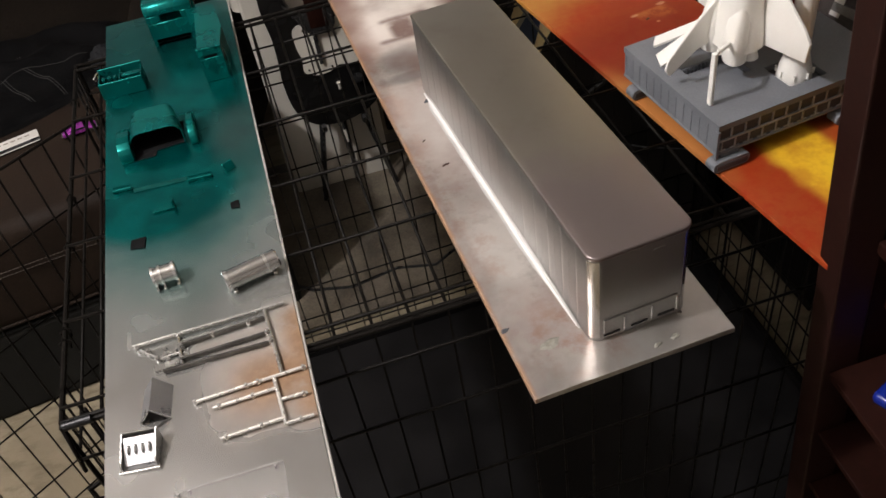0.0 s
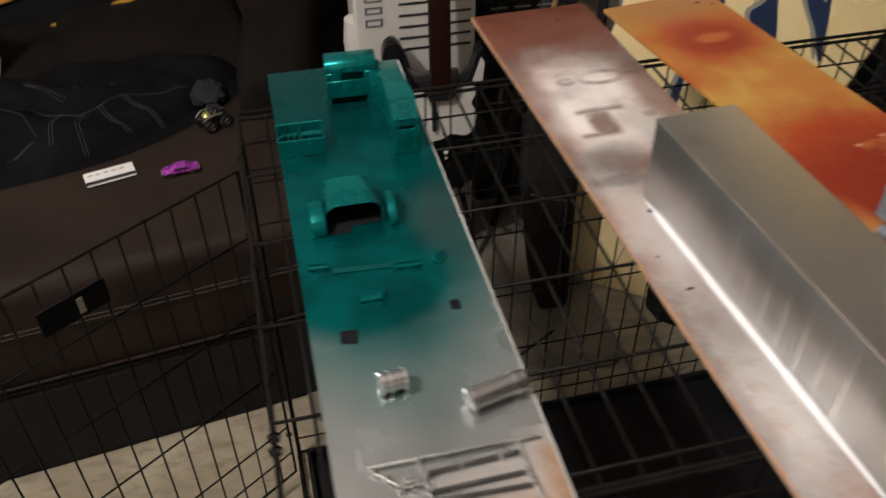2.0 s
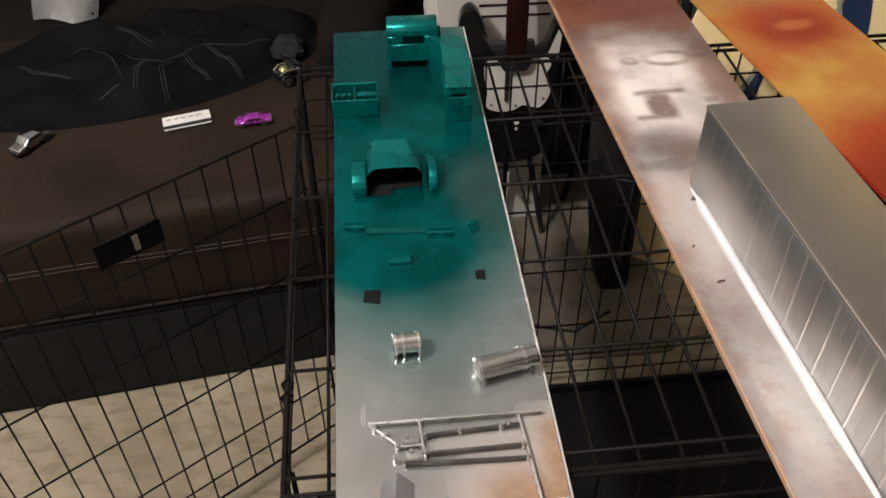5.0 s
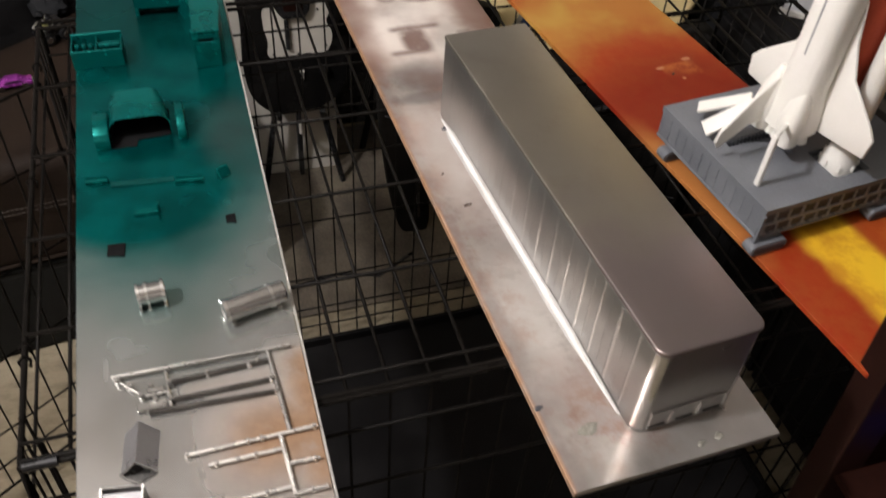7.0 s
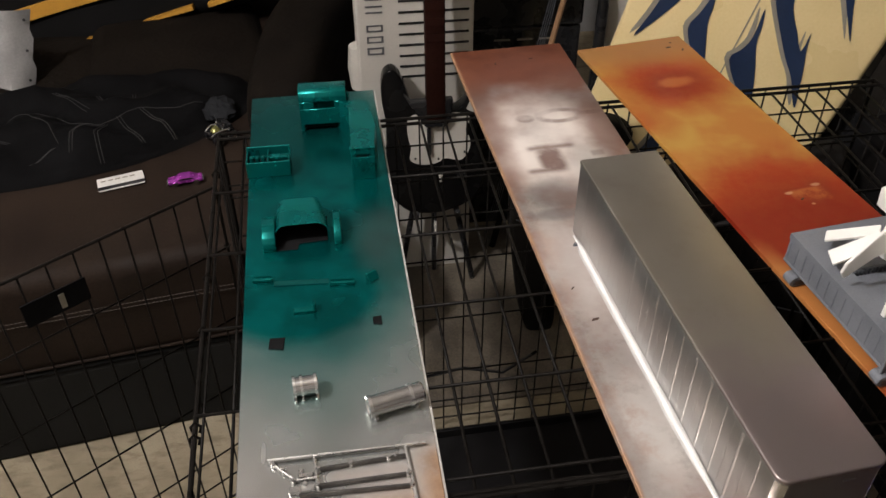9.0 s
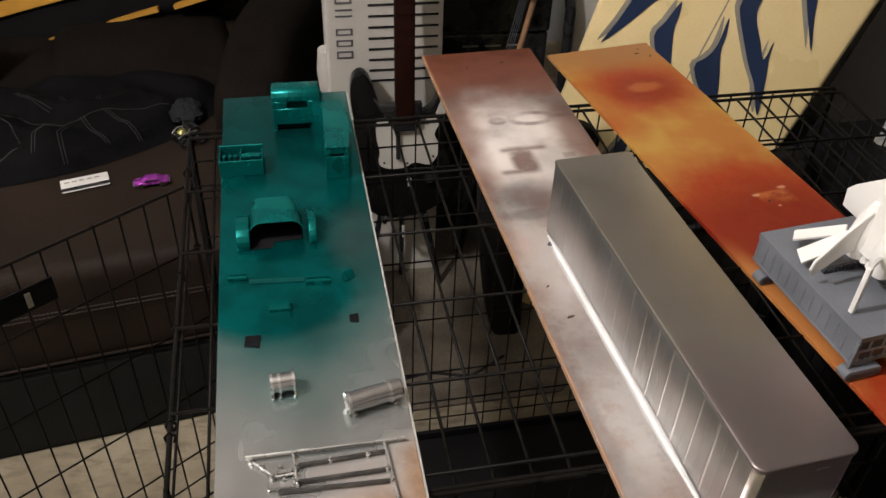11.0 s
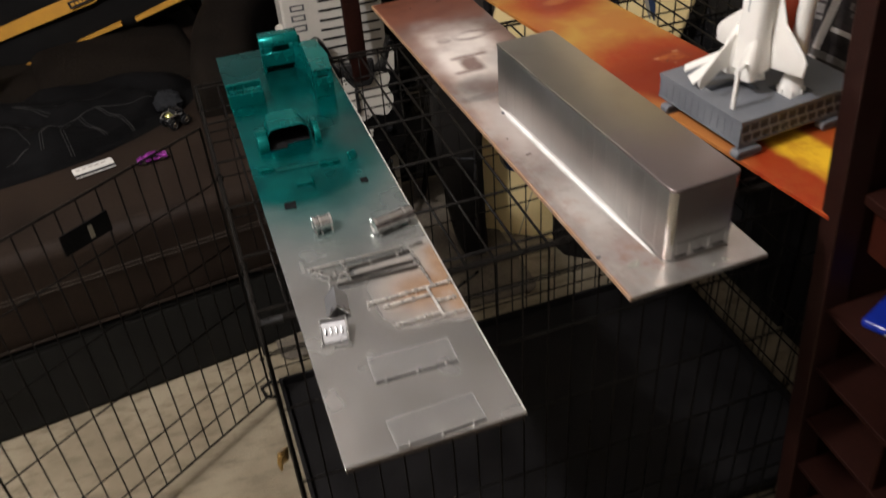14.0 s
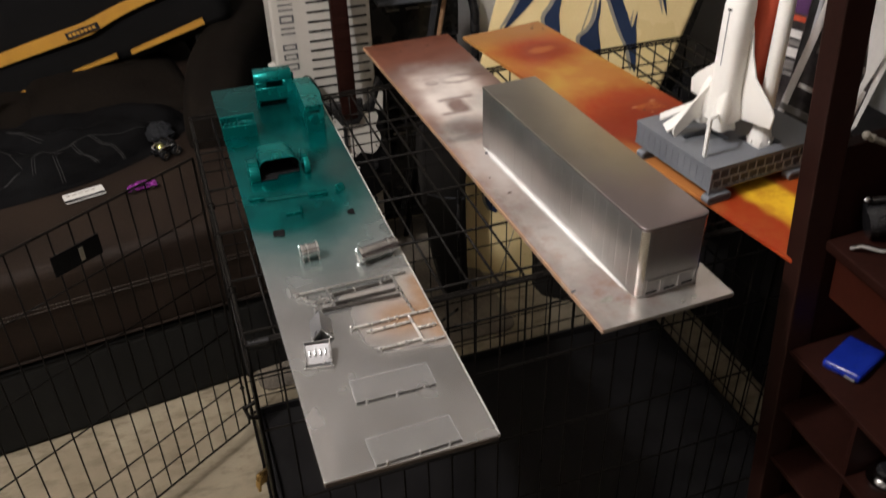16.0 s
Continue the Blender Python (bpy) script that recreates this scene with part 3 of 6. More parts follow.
M_roof = tinted_roof_paint()
TW, TL, TH = 0.088, 0.424, 0.0965
part("body", prism(rounded(0, TW, 0, TL, 0.0095, 7, 0.0022), TH - 0.004, bevel=0.0006), M_silver, trailer, smooth=True)
part("roof", prism(rounded(-0.0007, TW + 0.0007, -0.0007, TL + 0.0007, 0.0100, 7, 0.0028), 0.0045, bevel=0.0016, base=TH - 0.0038, segs=3), M_roof, trailer, "silver roof with brown dust and painted-in reflected tints", True)
for k in range(15):
    y = 0.026 + k * 0.0265
    for x, d in ((0.0, -1), (TW, 1)):
        w = 0.0011 + 0.0005 * (k % 2)
        bow = [(x - d * 0.0005, y - 1.6 * w), (x + d * 0.00012, y - w), (x + d * 0.00034, y - 0.4 * w), (x + d * 0.00034, y + 0.4 * w), (x + d * 0.00012, y + w), (x - d * 0.0005, y + 1.6 * w)]
        part("rib", prism(bow, TH - 0.012, base=0.006), M_silver, trailer, smooth=True)
        if k < 14:
            part("panel_seam", prism([(x - d * 0.0004, y + 0.0128), (x + d * 0.00012, y + 0.0130), (x + d * 0.00012, y + 0.0135), (x - d * 0.0004, y + 0.0137)], TH - 0.012, base=0.006), M_silver, trailer)


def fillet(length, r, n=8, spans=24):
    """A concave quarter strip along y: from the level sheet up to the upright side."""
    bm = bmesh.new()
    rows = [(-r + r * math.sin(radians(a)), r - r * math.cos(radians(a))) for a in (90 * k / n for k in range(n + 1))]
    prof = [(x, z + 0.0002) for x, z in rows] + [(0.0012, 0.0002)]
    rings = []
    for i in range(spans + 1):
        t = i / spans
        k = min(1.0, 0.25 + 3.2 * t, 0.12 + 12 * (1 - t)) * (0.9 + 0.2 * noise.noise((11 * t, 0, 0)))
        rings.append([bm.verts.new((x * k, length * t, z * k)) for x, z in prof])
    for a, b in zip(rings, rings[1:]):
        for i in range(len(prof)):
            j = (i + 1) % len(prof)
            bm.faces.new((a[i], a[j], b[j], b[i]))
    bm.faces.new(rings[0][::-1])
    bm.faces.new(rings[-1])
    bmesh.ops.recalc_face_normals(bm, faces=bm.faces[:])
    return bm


# Bead and ridge stand for the light the side throws onto the board.
M_bead = plain("pale_light_streak", (0.66, 0.645, 0.625), (0.74, 0.73, 0.715), 0.4, 0.5, 30, 600, 0.1, spread=0.05)
bead = part("light_bead", fillet(TL - 0.030, 0.0072), M_bead, trailer, "pale bead standing for light thrown beside the base", True)
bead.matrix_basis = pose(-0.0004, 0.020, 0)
M_core = plain("white_light_streak", (0.80, 0.78, 0.76), (0.86, 0.85, 0.84), 0.4, 0.0, 30, 600, 0.1)
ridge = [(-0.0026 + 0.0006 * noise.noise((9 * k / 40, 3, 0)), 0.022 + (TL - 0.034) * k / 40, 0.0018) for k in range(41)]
part("light_ridge", tube(ridge, 0.0022, 8, radii=[0.0022 * min(1.0, 0.3 + k / 12, 0.4 + (40 - k) / 6) * (0.85 + 0.4 * noise.noise((k * 0.4, 1, 5))) for k in range(41)]), M_core, trailer, "white ridge for the bright core of the thrown light", True)
# Brighter, glossier bands added to give the rounded corners their highlight.
M_highlight = plain("corner_highlight_silver", (0.64, 0.632, 0.62), (0.72, 0.71, 0.695), 0.21, 0.95, 40, 700, 0.06, spread=0.03)
for cx, turn in ((0.0095, 180), (TW - 0.0095, 270)):
    arc = [radians(turn + 14 + 62 * k / 10) for k in range(11)]
    band_line = [(cx + 0.0096 * math.cos(a), 0.0095 + 0.0096 * math.sin(a)) for a in arc] + [(cx + 0.0085 * math.cos(a), 0.0095 + 0.0085 * math.sin(a)) for a in arc[::-1]]
    part("highlight_band", prism(band_line, TH - 0.0085, base=0.0042), M_highlight, trailer, "bright band added for the corner's highlight", True)
part("rear_sill", box(0.0105, TW - 0.0105, -0.0012, 0.0006, 0.0035, 0.0245, 0.0004), M_silver, trailer)
for x in (0.0175, 0.0425, 0.067):
    part("lamp_slot", box(x - 0.0075, x + 0.0075, -0.0018, -0.0008, 0.0062, 0.0085), M_black, trailer, "dark lamp slot")
for x in (0.0285, 0.0535, 0.0765):
    part("post", box(x - 0.0006, x + 0.0006, -0.0024, -0.0006, 0.0065, 0.0225, 0.0003, 1), M_chrome, trailer)
part("roof_seam_lamp", box(0.052, 0.062, -0.0016, -0.0005, TH - 0.0115, TH - 0.0095, 0.0003, 1), M_silver, trailer)

# dried paint marks on the middle board
M_darkmark = plain("dark_dried_paint", (0.05, 0.025, 0.018), (0.09, 0.045, 0.03), 0.6)
M_scab = plain("dried_paint", (0.24, 0.23, 0.19), (0.36, 0.35, 0.30), 0.5, 0.3, 90, 500, 0.4)
for x, y, r, c in ((0.033, 0.047, 0.009, M_scab), (0.004, 0.075, 0.004, M_greydark), (0.128, 0.012, 0.005, M_scab), (0.112, 0.010, 0.004, M_scab), (0.05, 0.43, 0.006, M_greydark), (0.058, 0.415, 0.004, M_greydark)):
    bm = bmesh.new()
    ring = [bm.verts.new((r * (0.7 + 0.6 * random.random()) * math.cos(2 * math.pi * k / 11), 0.55 * r * (0.7 + 0.6 * random.random()) * math.sin(2 * math.pi * k / 11), 0.0)) for k in range(11)]
    bm.faces.new(ring)
    top = bmesh.ops.extrude_face_region(bm, geom=bm.faces[:])
    for v in [g for g in top["geom"] if isinstance(g, bmesh.types.BMVert)]:
        v.co = (v.co.x * 0.6, v.co.y * 0.6, 0.0009)
    bmesh.ops.recalc_face_normals(bm, faces=bm.faces[:])
    blob = link("paint_blob", bm, c)
    blob.matrix_world = B2 @ pose(x, y, 0.0002, 0, 0, 20)
    tagged(blob, "small dried paint scab on the silver board", "paint scab", "paint scabs")

for m, x, y, r, yaw in ((B3, 0.140, 0.885, 0.006, 10), (B3, 0.158, 0.872, 0.004, 60), (B3, 0.150, 0.898, 0.003, 0), (B3, 0.105, 0.478, 0.004, 30), (B3, 0.126, 0.095, 0.0015, 0), (B2, 0.118, 0.875, 0.005, 20), (B2, 0.060, 0.868, 0.004, 70), (B2, 0.030, 0.31, 0.005, 10), (B2, 0.022, 0.36, 0.003, 50)):
    bm = bmesh.new()
    ring = [bm.verts.new((r * (0.6 + 0.8 * random.random()) * math.cos(2 * math.pi * k / 9), 0.4 * r * (0.6 + 0.8 * random.random()) * math.sin(2 * math.pi * k / 9), 0.0)) for k in range(9)]
    bm.faces.new(ring)
    top = bmesh.ops.extrude_face_region(bm, geom=bm.faces[:])
    for v in [g for g in top["geom"] if isinstance(g, bmesh.types.BMVert)]:
        v.co = (v.co.x * 0.5, v.co.y * 0.5, 0.0006)
    bmesh.ops.recalc_face_normals(bm, faces=bm.faces[:])
    mark = link("paint_mark", bm, M_darkmark)
    mark.matrix_world = m @ pose(x, y, 0.0002, 0, 0, yaw)
    tagged(mark, "small dark dried paint mark on a board", "paint mark", "paint marks")

# ---- parts drying on the teal board ----
def on_teal(name, x, y, yaw, label, category, group=""):
    return empty(name, B1 @ pose(x, y, 0.0002, 0, 0, yaw), label, category, group)


# cab
cab = on_teal("model_truck_cab", 0.0995, 0.822, -2, "teal-painted model truck cab with a window slot", "model part", "teal model parts")
W2, CHT = 0.031, 0.060
front = box(-W2, W2, 0, 0.003, 0.010, 0.033, 0.0006, 1)
front = box(-W2, -0.012, 0, 0.003, 0.033, 0.0435, 0.0006, 1, front)
front = box(0.0150, W2, 0, 0.003, 0.033, 0.0435, 0.0006, 1, front)
part("front_wall", front, M_teal, cab, smooth=True)
for x in (-W2, 0.026):
    part("bumper_wall", box(x, x + W2 - 0.026, 0, 0.003, 0, 0.0105, 0.0006, 1), M_teal, cab)
part("roof", prism([(0, 0.0435), (0.0, 0.051), (0.003, 0.0565), (0.008, 0.059), (0.026, 0.059), (0.030, 0.0555), (0.030, 0.0435)], 2 * W2, "x", 0.0008, base=-W2, segs=1), M_teal, cab, smooth=True)
for x in (-W2, W2 - 0.003):
    part("side_wall", box(x, x + 0.003, 0.003, 0.030, 0.0, 0.0435, 0.0006, 1), M_teal, cab)
part("rear_wall", box(-W2 + 0.003, W2 - 0.003, 0.027, 0.030, 0, 0.0435), M_teal, cab)
part("floor_plate", box(-W2 + 0.003, W2 - 0.003, 0.008, 0.026, 0.001, 0.003), M_black, cab)
part("mirror", box(W2 + 0.0005, W2 + 0.004, 0.006, 0.012, 0.034, 0.052, 0.001), M_teal, cab)

# sleeper wedge behind and beside the cab
sleeper = on_teal("model_sleeper_box", 0.143, 0.700, -2, "teal-painted model sleeper box with a vent slot", "model part", "teal model parts")
face = box(-0.0145, 0.0145, 0, 0.0025, 0, 0.032, 0.0006, 1)
face = box(-0.0145, -0.0085, 0, 0.0025, 0.032, 0.036, 0.0, bm=face)
face = box(0.0085, 0.0145, 0, 0.0025, 0.032, 0.036, 0.0, bm=face)
face = box(-0.0145, 0.0145, 0, 0.0025, 0.036, 0.0445, 0.0006, 1, face)
# Black liner stands for the shade behind the slot.
part("slot_liner", box(-0.0080, 0.0080, 0.0012, 0.0022, 0.0322, 0.0358), M_chip_shade, sleeper)
part("vent_face", face, M_teal, sleeper)
bm = bmesh.new()
plan = [(-0.0145, 0.0027), (0.0145, 0.0027), (0.019, 0.055), (0.012, 0.120), (-0.030, 0.126), (-0.0145, 0.100)]
tops = [0.0440, 0.0440, 0.0435, 0.042, 0.043, 0.043]
low = [bm.verts.new((x, y, 0)) for x, y in plan]
high = [bm.verts.new((x * 0.97, y, z)) for (x, y), z in zip(plan, tops)]
bm.faces.new(low[::-1])
for k in range(6):
    bm.faces.new((low[k], low[(k + 1) % 6], high[(k + 1) % 6], high[k]))
for tri in ((0, 1, 2), (0, 2, 5), (2, 3, 5), (3, 4, 5)):
    bm.faces.new([high[k] for k in tri])
bmesh.ops.recalc_face_normals(bm, faces=bm.faces[:])
part("wedge_body", bm, M_teal, sleeper)
for k in range(7):
    a = radians(-36 + 12 * k)
    part("louvre", tube([(0, -0.0004, 0.008), (0.021 * math.sin(a), -0.0004, 0.008 + 0.021 * math.cos(a))], 0.0004, 5), M_teal, sleeper)
part("top_rim", box(-0.0155, 0.0155, -0.001, 0.004, 0.0447, 0.0465, 0.0006), M_teal, sleeper)

# dashboard tray, open on top
dash = on_teal("model_dashboard", 0.027, 0.722, -1, "teal-painted open model dashboard piece", "model part", "teal model parts")
part("front_wall", box(-0.028, 0.026, 0, 0.002, 0, 0.022, 0.0005, 1), M_teal, dash)
# Black pit and gauge shelf stand for shade inside the open piece.
part("pit", box(0.0002, 0.0238, 0.0022, 0.0298, 0.001, 0.004), M_chip_shade, dash)
part("back_wall", box(-0.028, 0.026, 0.03, 0.032, 0, 0.026, 0.0005, 1), M_teal, dash)
for x in (-0.028, -0.002, 0.024):
    part("rib_wall", box(x, x + 0.002, 0.0021, 0.0299, 0, 0.0215, 0.0004, 1), M_teal, dash)
part("gauge_shelf", box(-0.0255, -0.0025, 0.003, 0.029, 0.006, 0.009), M_chip_shade, dash)
for x in (-0.021, -0.014, -0.007):
    g = part("gauge", lathe([(0.003, 0), (0.003, 0.012), (0.0022, 0.0135)], 10), M_teal, dash)
    g.matrix_basis = pose(x, 0.014, 0.0091)
part("cover_bar", box(0.0005, 0.0235, 0.012, 0.02, 0.016, 0.021, 0.001), M_teal, dash)

# arched hood with fenders
hood = on_teal("model_hood", 0.066, 0.585, 0, "teal-painted arched model hood with round fenders", "model part", "teal model parts")


def arch_path(w, h, r, n=6):
    half = [(-w / 2, 0.0), (-w / 2, (h - r) * 0.5)] + [(-w / 2 + r - r * math.cos(radians(90 * k / n)), h - r + r * math.sin(radians(90 * k / n))) for k in range(n + 1)]
    return half + [(-x, z) for x, z in half[::-1]]


def arch_loft(sections):
    """A sheet through arched sections (y, centre x, width, height, corner radius)."""
    bm = bmesh.new()
    rings = [[bm.verts.new((cx + x, y, z)) for x, z in arch_path(w, h, r)] for y, cx, w, h, r in sections]
    for a, b in zip(rings, rings[1:]):
        for k in range(len(a) - 1):
            bm.faces.new((a[k], a[k + 1], b[k + 1], b[k]))
    return bm, rings


bm, rings = arch_loft([(0.000, -0.002, 0.0580, 0.0262, 0.013), (0.0006, -0.002, 0.0596, 0.0272, 0.0135), (0.012, -0.002, 0.0588, 0.0274, 0.013), (0.030, -0.003, 0.0550, 0.0272, 0.012), (0.050, -0.004, 0.0490, 0.0262, 0.011)])
bm.faces.new(rings[-1])
bmesh.ops.recalc_face_normals(bm, faces=bm.faces[:])
part("cover", bm, M_teal, hood, "teal tapered arched cover", True)
# Black liner and floor stand for shade inside and before the hood.
bm, rings = arch_loft([(0.0002, -0.002, 0.0574, 0.0258, 0.0125), (0.020, -0.002, 0.0560, 0.0255, 0.012), (0.030, -0.003, 0.0520, 0.0255, 0.011), (0.049, -0.004, 0.0460, 0.0245, 0.010)])
bm.faces.new(rings[-1])
bmesh.ops.recalc_face_normals(bm, faces=bm.faces[:])
part("cavity", bm, M_chip_shade, hood, "black standing for shade in the hood opening", True)
part("shade_floor", prism([(-0.032, -0.012), (-0.008, -0.012), (-0.006, -0.002), (0.026, 0.000), (0.027, 0.045), (-0.029, 0.045)], 0.0006), M_chip_shade, hood, "black standing for shade in the hood opening")
GUARD = [(-0.0125, 0.0), (-0.0128, 0.006), (-0.0115, 0.0115), (-0.0075, 0.0165), (-0.0005, 0.0200), (0.009, 0.0220), (0.021, 0.0212), (0.032, 0.0165), (0.038, 0.008), (0.039, 0.0)]
part("fender", prism(GUARD, 0.0150, "x", 0.0012, base=-0.0465, segs=3), M_teal, hood, "rounded fender", True)
part("fender", prism([(y + 0.003, z * 0.95) for y, z in GUARD], 0.0085, "x", 0.0012, base=0.0335, segs=3), M_teal, hood, "rounded fender", True)
part("rim_post", box(0.0272, 0.0284, -0.0045, 0.0005, 0.0, 0.018, 0.0003, 1), M_teal, hood, "thin bright rim post")
for x in (-0.016, -0.012, 0.004):
    part("cover_line", moved(box(x - 0.0005, x + 0.0005, 0.012, 0.044, 0.0262, 0.0277), pose(0, 0, 0, -2)), M_teal, hood)

# small loose pieces
for x0, x1, y, h in ((0.009, 0.030, 0.5247, 0.004), (0.0905, 0.1175, 0.508, 0.004)):
    p = on_teal("model_strip", (x0 + x1) / 2, y, -4, "thin teal-painted model strip lying flat", "model part", "teal model strips")
    part("strip", box(-(x1 - x0) / 2, (x1 - x0) / 2, -0.002, 0.002, 0, h, 0.0006, 1), M_teal, p)
    part("lip", box(-(x1 - x0) / 2 + 0.001, (x1 - x0) / 2 - 0.001, 0.0022, 0.0032, 0, h + 0.0012), M_teal, p)
p = on_teal("model_strip", 0.0605, 0.5165, -4, "thin dark teal model strip lying flat", "model part", "teal model strips")
part("strip", box(-0.029, 0.029, -0.0035, 0.0035, 0, 0.0009), plain("dark_teal_paint", (0.0, 0.07, 0.065), (0.002, 0.10, 0.09), 0.4, 0.5), p)
p = on_teal("model_bracket", 0.0629, 0.470, 0, "small teal-painted angle bracket on the board", "model part", "teal model strips")
part("foot", box(-0.0115, 0.0115, -0.001, 0.006, 0, 0.0022, 0.0004, 1), M_teal, p)
part("upright", box(0.0092, 0.0117, -0.001, 0.0075, 0.0023, 0.010, 0.0004, 1), M_teal, p)
p = on_teal("model_wedge", 0.139, 0.508, 28, "little teal-painted wedge piece", "model part", "teal model strips")
part("wedge", prism([(0, 0), (0.009, 0), (0.009, 0.008), (0.006, 0.008)], 0.012, "x", 0.0005, base=-0.006, segs=1), M_teal, p)
for x, y, w, d, yaw in ((0.034, 0.428, 0.015, 0.0165, -6), (0.136, 0.4465, 0.009, 0.0125, 0)):
    p = on_teal("masking_chip", x, y, yaw, "small dark flat plastic chip on the board", "chip", "flat chips")
    part("chip", prism([(-w / 2, -d / 2 + 0.002), (w / 2, -d / 2), (w / 2, d / 2), (-w / 2, d / 2 - 0.001)], 0.0012, bevel=0.0003, segs=1), M_chip_shade, p)

# chrome fuel tanks
M_band = plain("bright_chrome_band", (0.86, 0.86, 0.85), (0.92, 0.92, 0.91), 0.13, 0.95, 40, 600, 0.1)
M_tank = plain("silver_tank_paint", (0.58, 0.565, 0.55), (0.68, 0.665, 0.65), 0.19, 0.95, 40, 600, 0.08, spread=0.05)
small = on_teal("model_tank", 0.062, 0.360, 4, "small chrome model fuel tank with two bands", "model tank", "chrome model tanks")
def lying(r, length, n=20):
    return moved(lathe([(0, 0), (r * 0.5, 0.0003), (r * 0.85, r * 0.08), (r, r * 0.25), (r, length - r * 0.25), (r * 0.85, length - r * 0.08), (r * 0.5, length - 0.0003), (0, length)], n), Matrix.Rotation(radians(90), 4, "Y"))
t = part("tank", moved(lying(0.0088, 0.024), pose(-0.012, 0, 0.0112)), M_tank, small, smooth=True)
for x in (-0.0118, -0.0050, 0.0080):
    part("band", moved(lying(0.0103, 0.0026), pose(x, 0, 0.0112)), M_band, small, smooth=True)
    part("foot", box(x - 0.0002, x + 0.0026, -0.011, 0.007, 0, 0.003, 0.0006, 1), M_chrome, small)
large = on_teal("model_tank", 0.1435, 0.3310, 13, "long chrome model fuel tank with a band", "model tank", "chrome model tanks")
part("tank", moved(lying(0.0096, 0.053), pose(-0.0265, 0, 0.0112)), M_tank, large, smooth=True)
for x in (-0.0267, 0.0120):
    part("band", moved(lying(0.0107, 0.0022), pose(x, 0, 0.0112)), M_band, large, smooth=True)
for x in (-0.024, 0.016):
    part("foot", box(x, x + 0.004, -0.009, 0.009, 0, 0.003, 0.0006, 1), M_chrome, large)

# sprue trees
M_sprue = plain("silver_sprue", (0.55, 0.54, 0.52), (0.64, 0.63, 0.61), 0.28, 0.9, 40, 500, 0.1, spread=0.06)
def rod(parent, pts, r=0.0013, name="rod"):
    return part(name, tube([(x, y, 0.0022 + z) for x, y, z in pts], r, 7), M_sprue, parent, smooth=True)
def stub(parent, x, y, r=0.0022, h=0.006):
    ob = part("stub", lathe([(r, 0), (r, h * 0.8), (r * 0.7, h)], 8), M_sprue, parent)
    ob.matrix_basis = pose(x, y, 0)
frame_sprue = on_teal("chassis_sprue", 0, 0, 0, "silver-sprayed plastic sprue frame with chassis rails", "sprue", "sprues")
rod(frame_sprue, [(0.026, 0.2852, 0.001), (0.164, 0.2845, 0.001)], 0.0017)
rod(frame_sprue, [(0.1455, 0.2855, 0), (0.1508, 0.206, 0)], 0.0017)
# Rails are coloured dark for the dark surroundings their sides mirror.
M_rail = plain("darkened_silver", (0.10, 0.095, 0.09), (0.17, 0.16, 0.15), 0.35, 0.85, 50, 500, 0.1, spread=0.06)
for (x0, y0), (x1, y1) in (((0.0688, 0.2700), (0.1448, 0.2735)), ((0.0688, 0.2535), (0.1465, 0.2545)), ((0.0525, 0.246), (0.1483, 0.2425))):
    length = math.hypot(x1 - x0, y1 - y0)
    rail = part("rail", box(0, length, -0.0013, 0.0013, 0, 0.0046, 0.0004, 1), M_rail, frame_sprue, "silver chassis rail darkened for what it mirrors")
    rail.matrix_basis = pose(x0, y0, 0.0004, 0, 0, math.degrees(math.atan2(y1 - y0, x1 - x0)))
rod(frame_sprue, [(0.047, 0.262, 0), (0.068, 0.263, 0)], 0.0013)
rod(frame_sprue, [(0.0665, 0.285, 0), (0.0688, 0.247, 0)], 0.0016)
rod(frame_sprue, [(0.028, 0.284, 0), (0.05, 0.262, 0)], 0.0014)
for x, y in ((0.031, 0.281), (0.040, 0.274), (0.048, 0.262), (0.055, 0.270), (0.058, 0.256), (0.0695, 0.270), (0.0975, 0.272), (0.130, 0.273), (0.1365, 0.2745), (0.145, 0.2545), (0.147, 0.2425), (0.0690, 0.2545)):
    stub(frame_sprue, x, y, 0.0024, 0.0065)
part("axle_plate", box(0.044, 0.066, 0.249, 0.256, 0, 0.004, 0.001, 1), M_sprue, frame_sprue)
part("spring", box(0.052, 0.0655, 0.264, 0.268, 0, 0.005, 0.001, 1), M_sprue, frame_sprue)
M_sprue = plain("pale_silver_sprue", (0.74, 0.71, 0.67), (0.82, 0.80, 0.76), 0.28, 0.6, 40, 500, 0.1, spread=0.06)
comb = on_teal("sprue_comb", 0, 0, 0, "silver-sprayed plastic sprue comb with axle rods", "sprue", "sprues")
rod(comb, [(0.1435, 0.2045, 0), (0.1466, 0.153, 0)], 0.0017)
for (x0, y0), (x1, y1) in (((0.0756, 0.2025), (0.1715, 0.2045)), ((0.0905, 0.1904), (0.1445, 0.1912)), ((0.1467, 0.178), (0.1686, 0.1772)), ((0.094, 0.158), (0.1468, 0.1592)), ((0.1468, 0.153), (0.1696, 0.1532))):
    rod(comb, [(x0, y0, 0.0006), (x1, y1, 0.0006)], 0.0016)
for x, y in ((0.120, 0.2037), (0.130, 0.2038), (0.169, 0.2045), (0.096, 0.1905), (0.124, 0.191), (0.0985, 0.1582), (0.1275, 0.1588), (0.159, 0.1535), (0.165, 0.1772), (0.0765, 0.2026)):
    stub(comb, x, y, 0.0017, 0.0056)

# roof wedge and radiator box
M_matsilver = plain("dull_silver_paint", (0.36, 0.36, 0.37), (0.44, 0.44, 0.45), 0.36, 0.85, 30, 700, 0.15)
roof = on_teal("model_roof_wedge", 0.0425, 0.198, -7, "dull silver V-shaped model roof fairing", "model part")
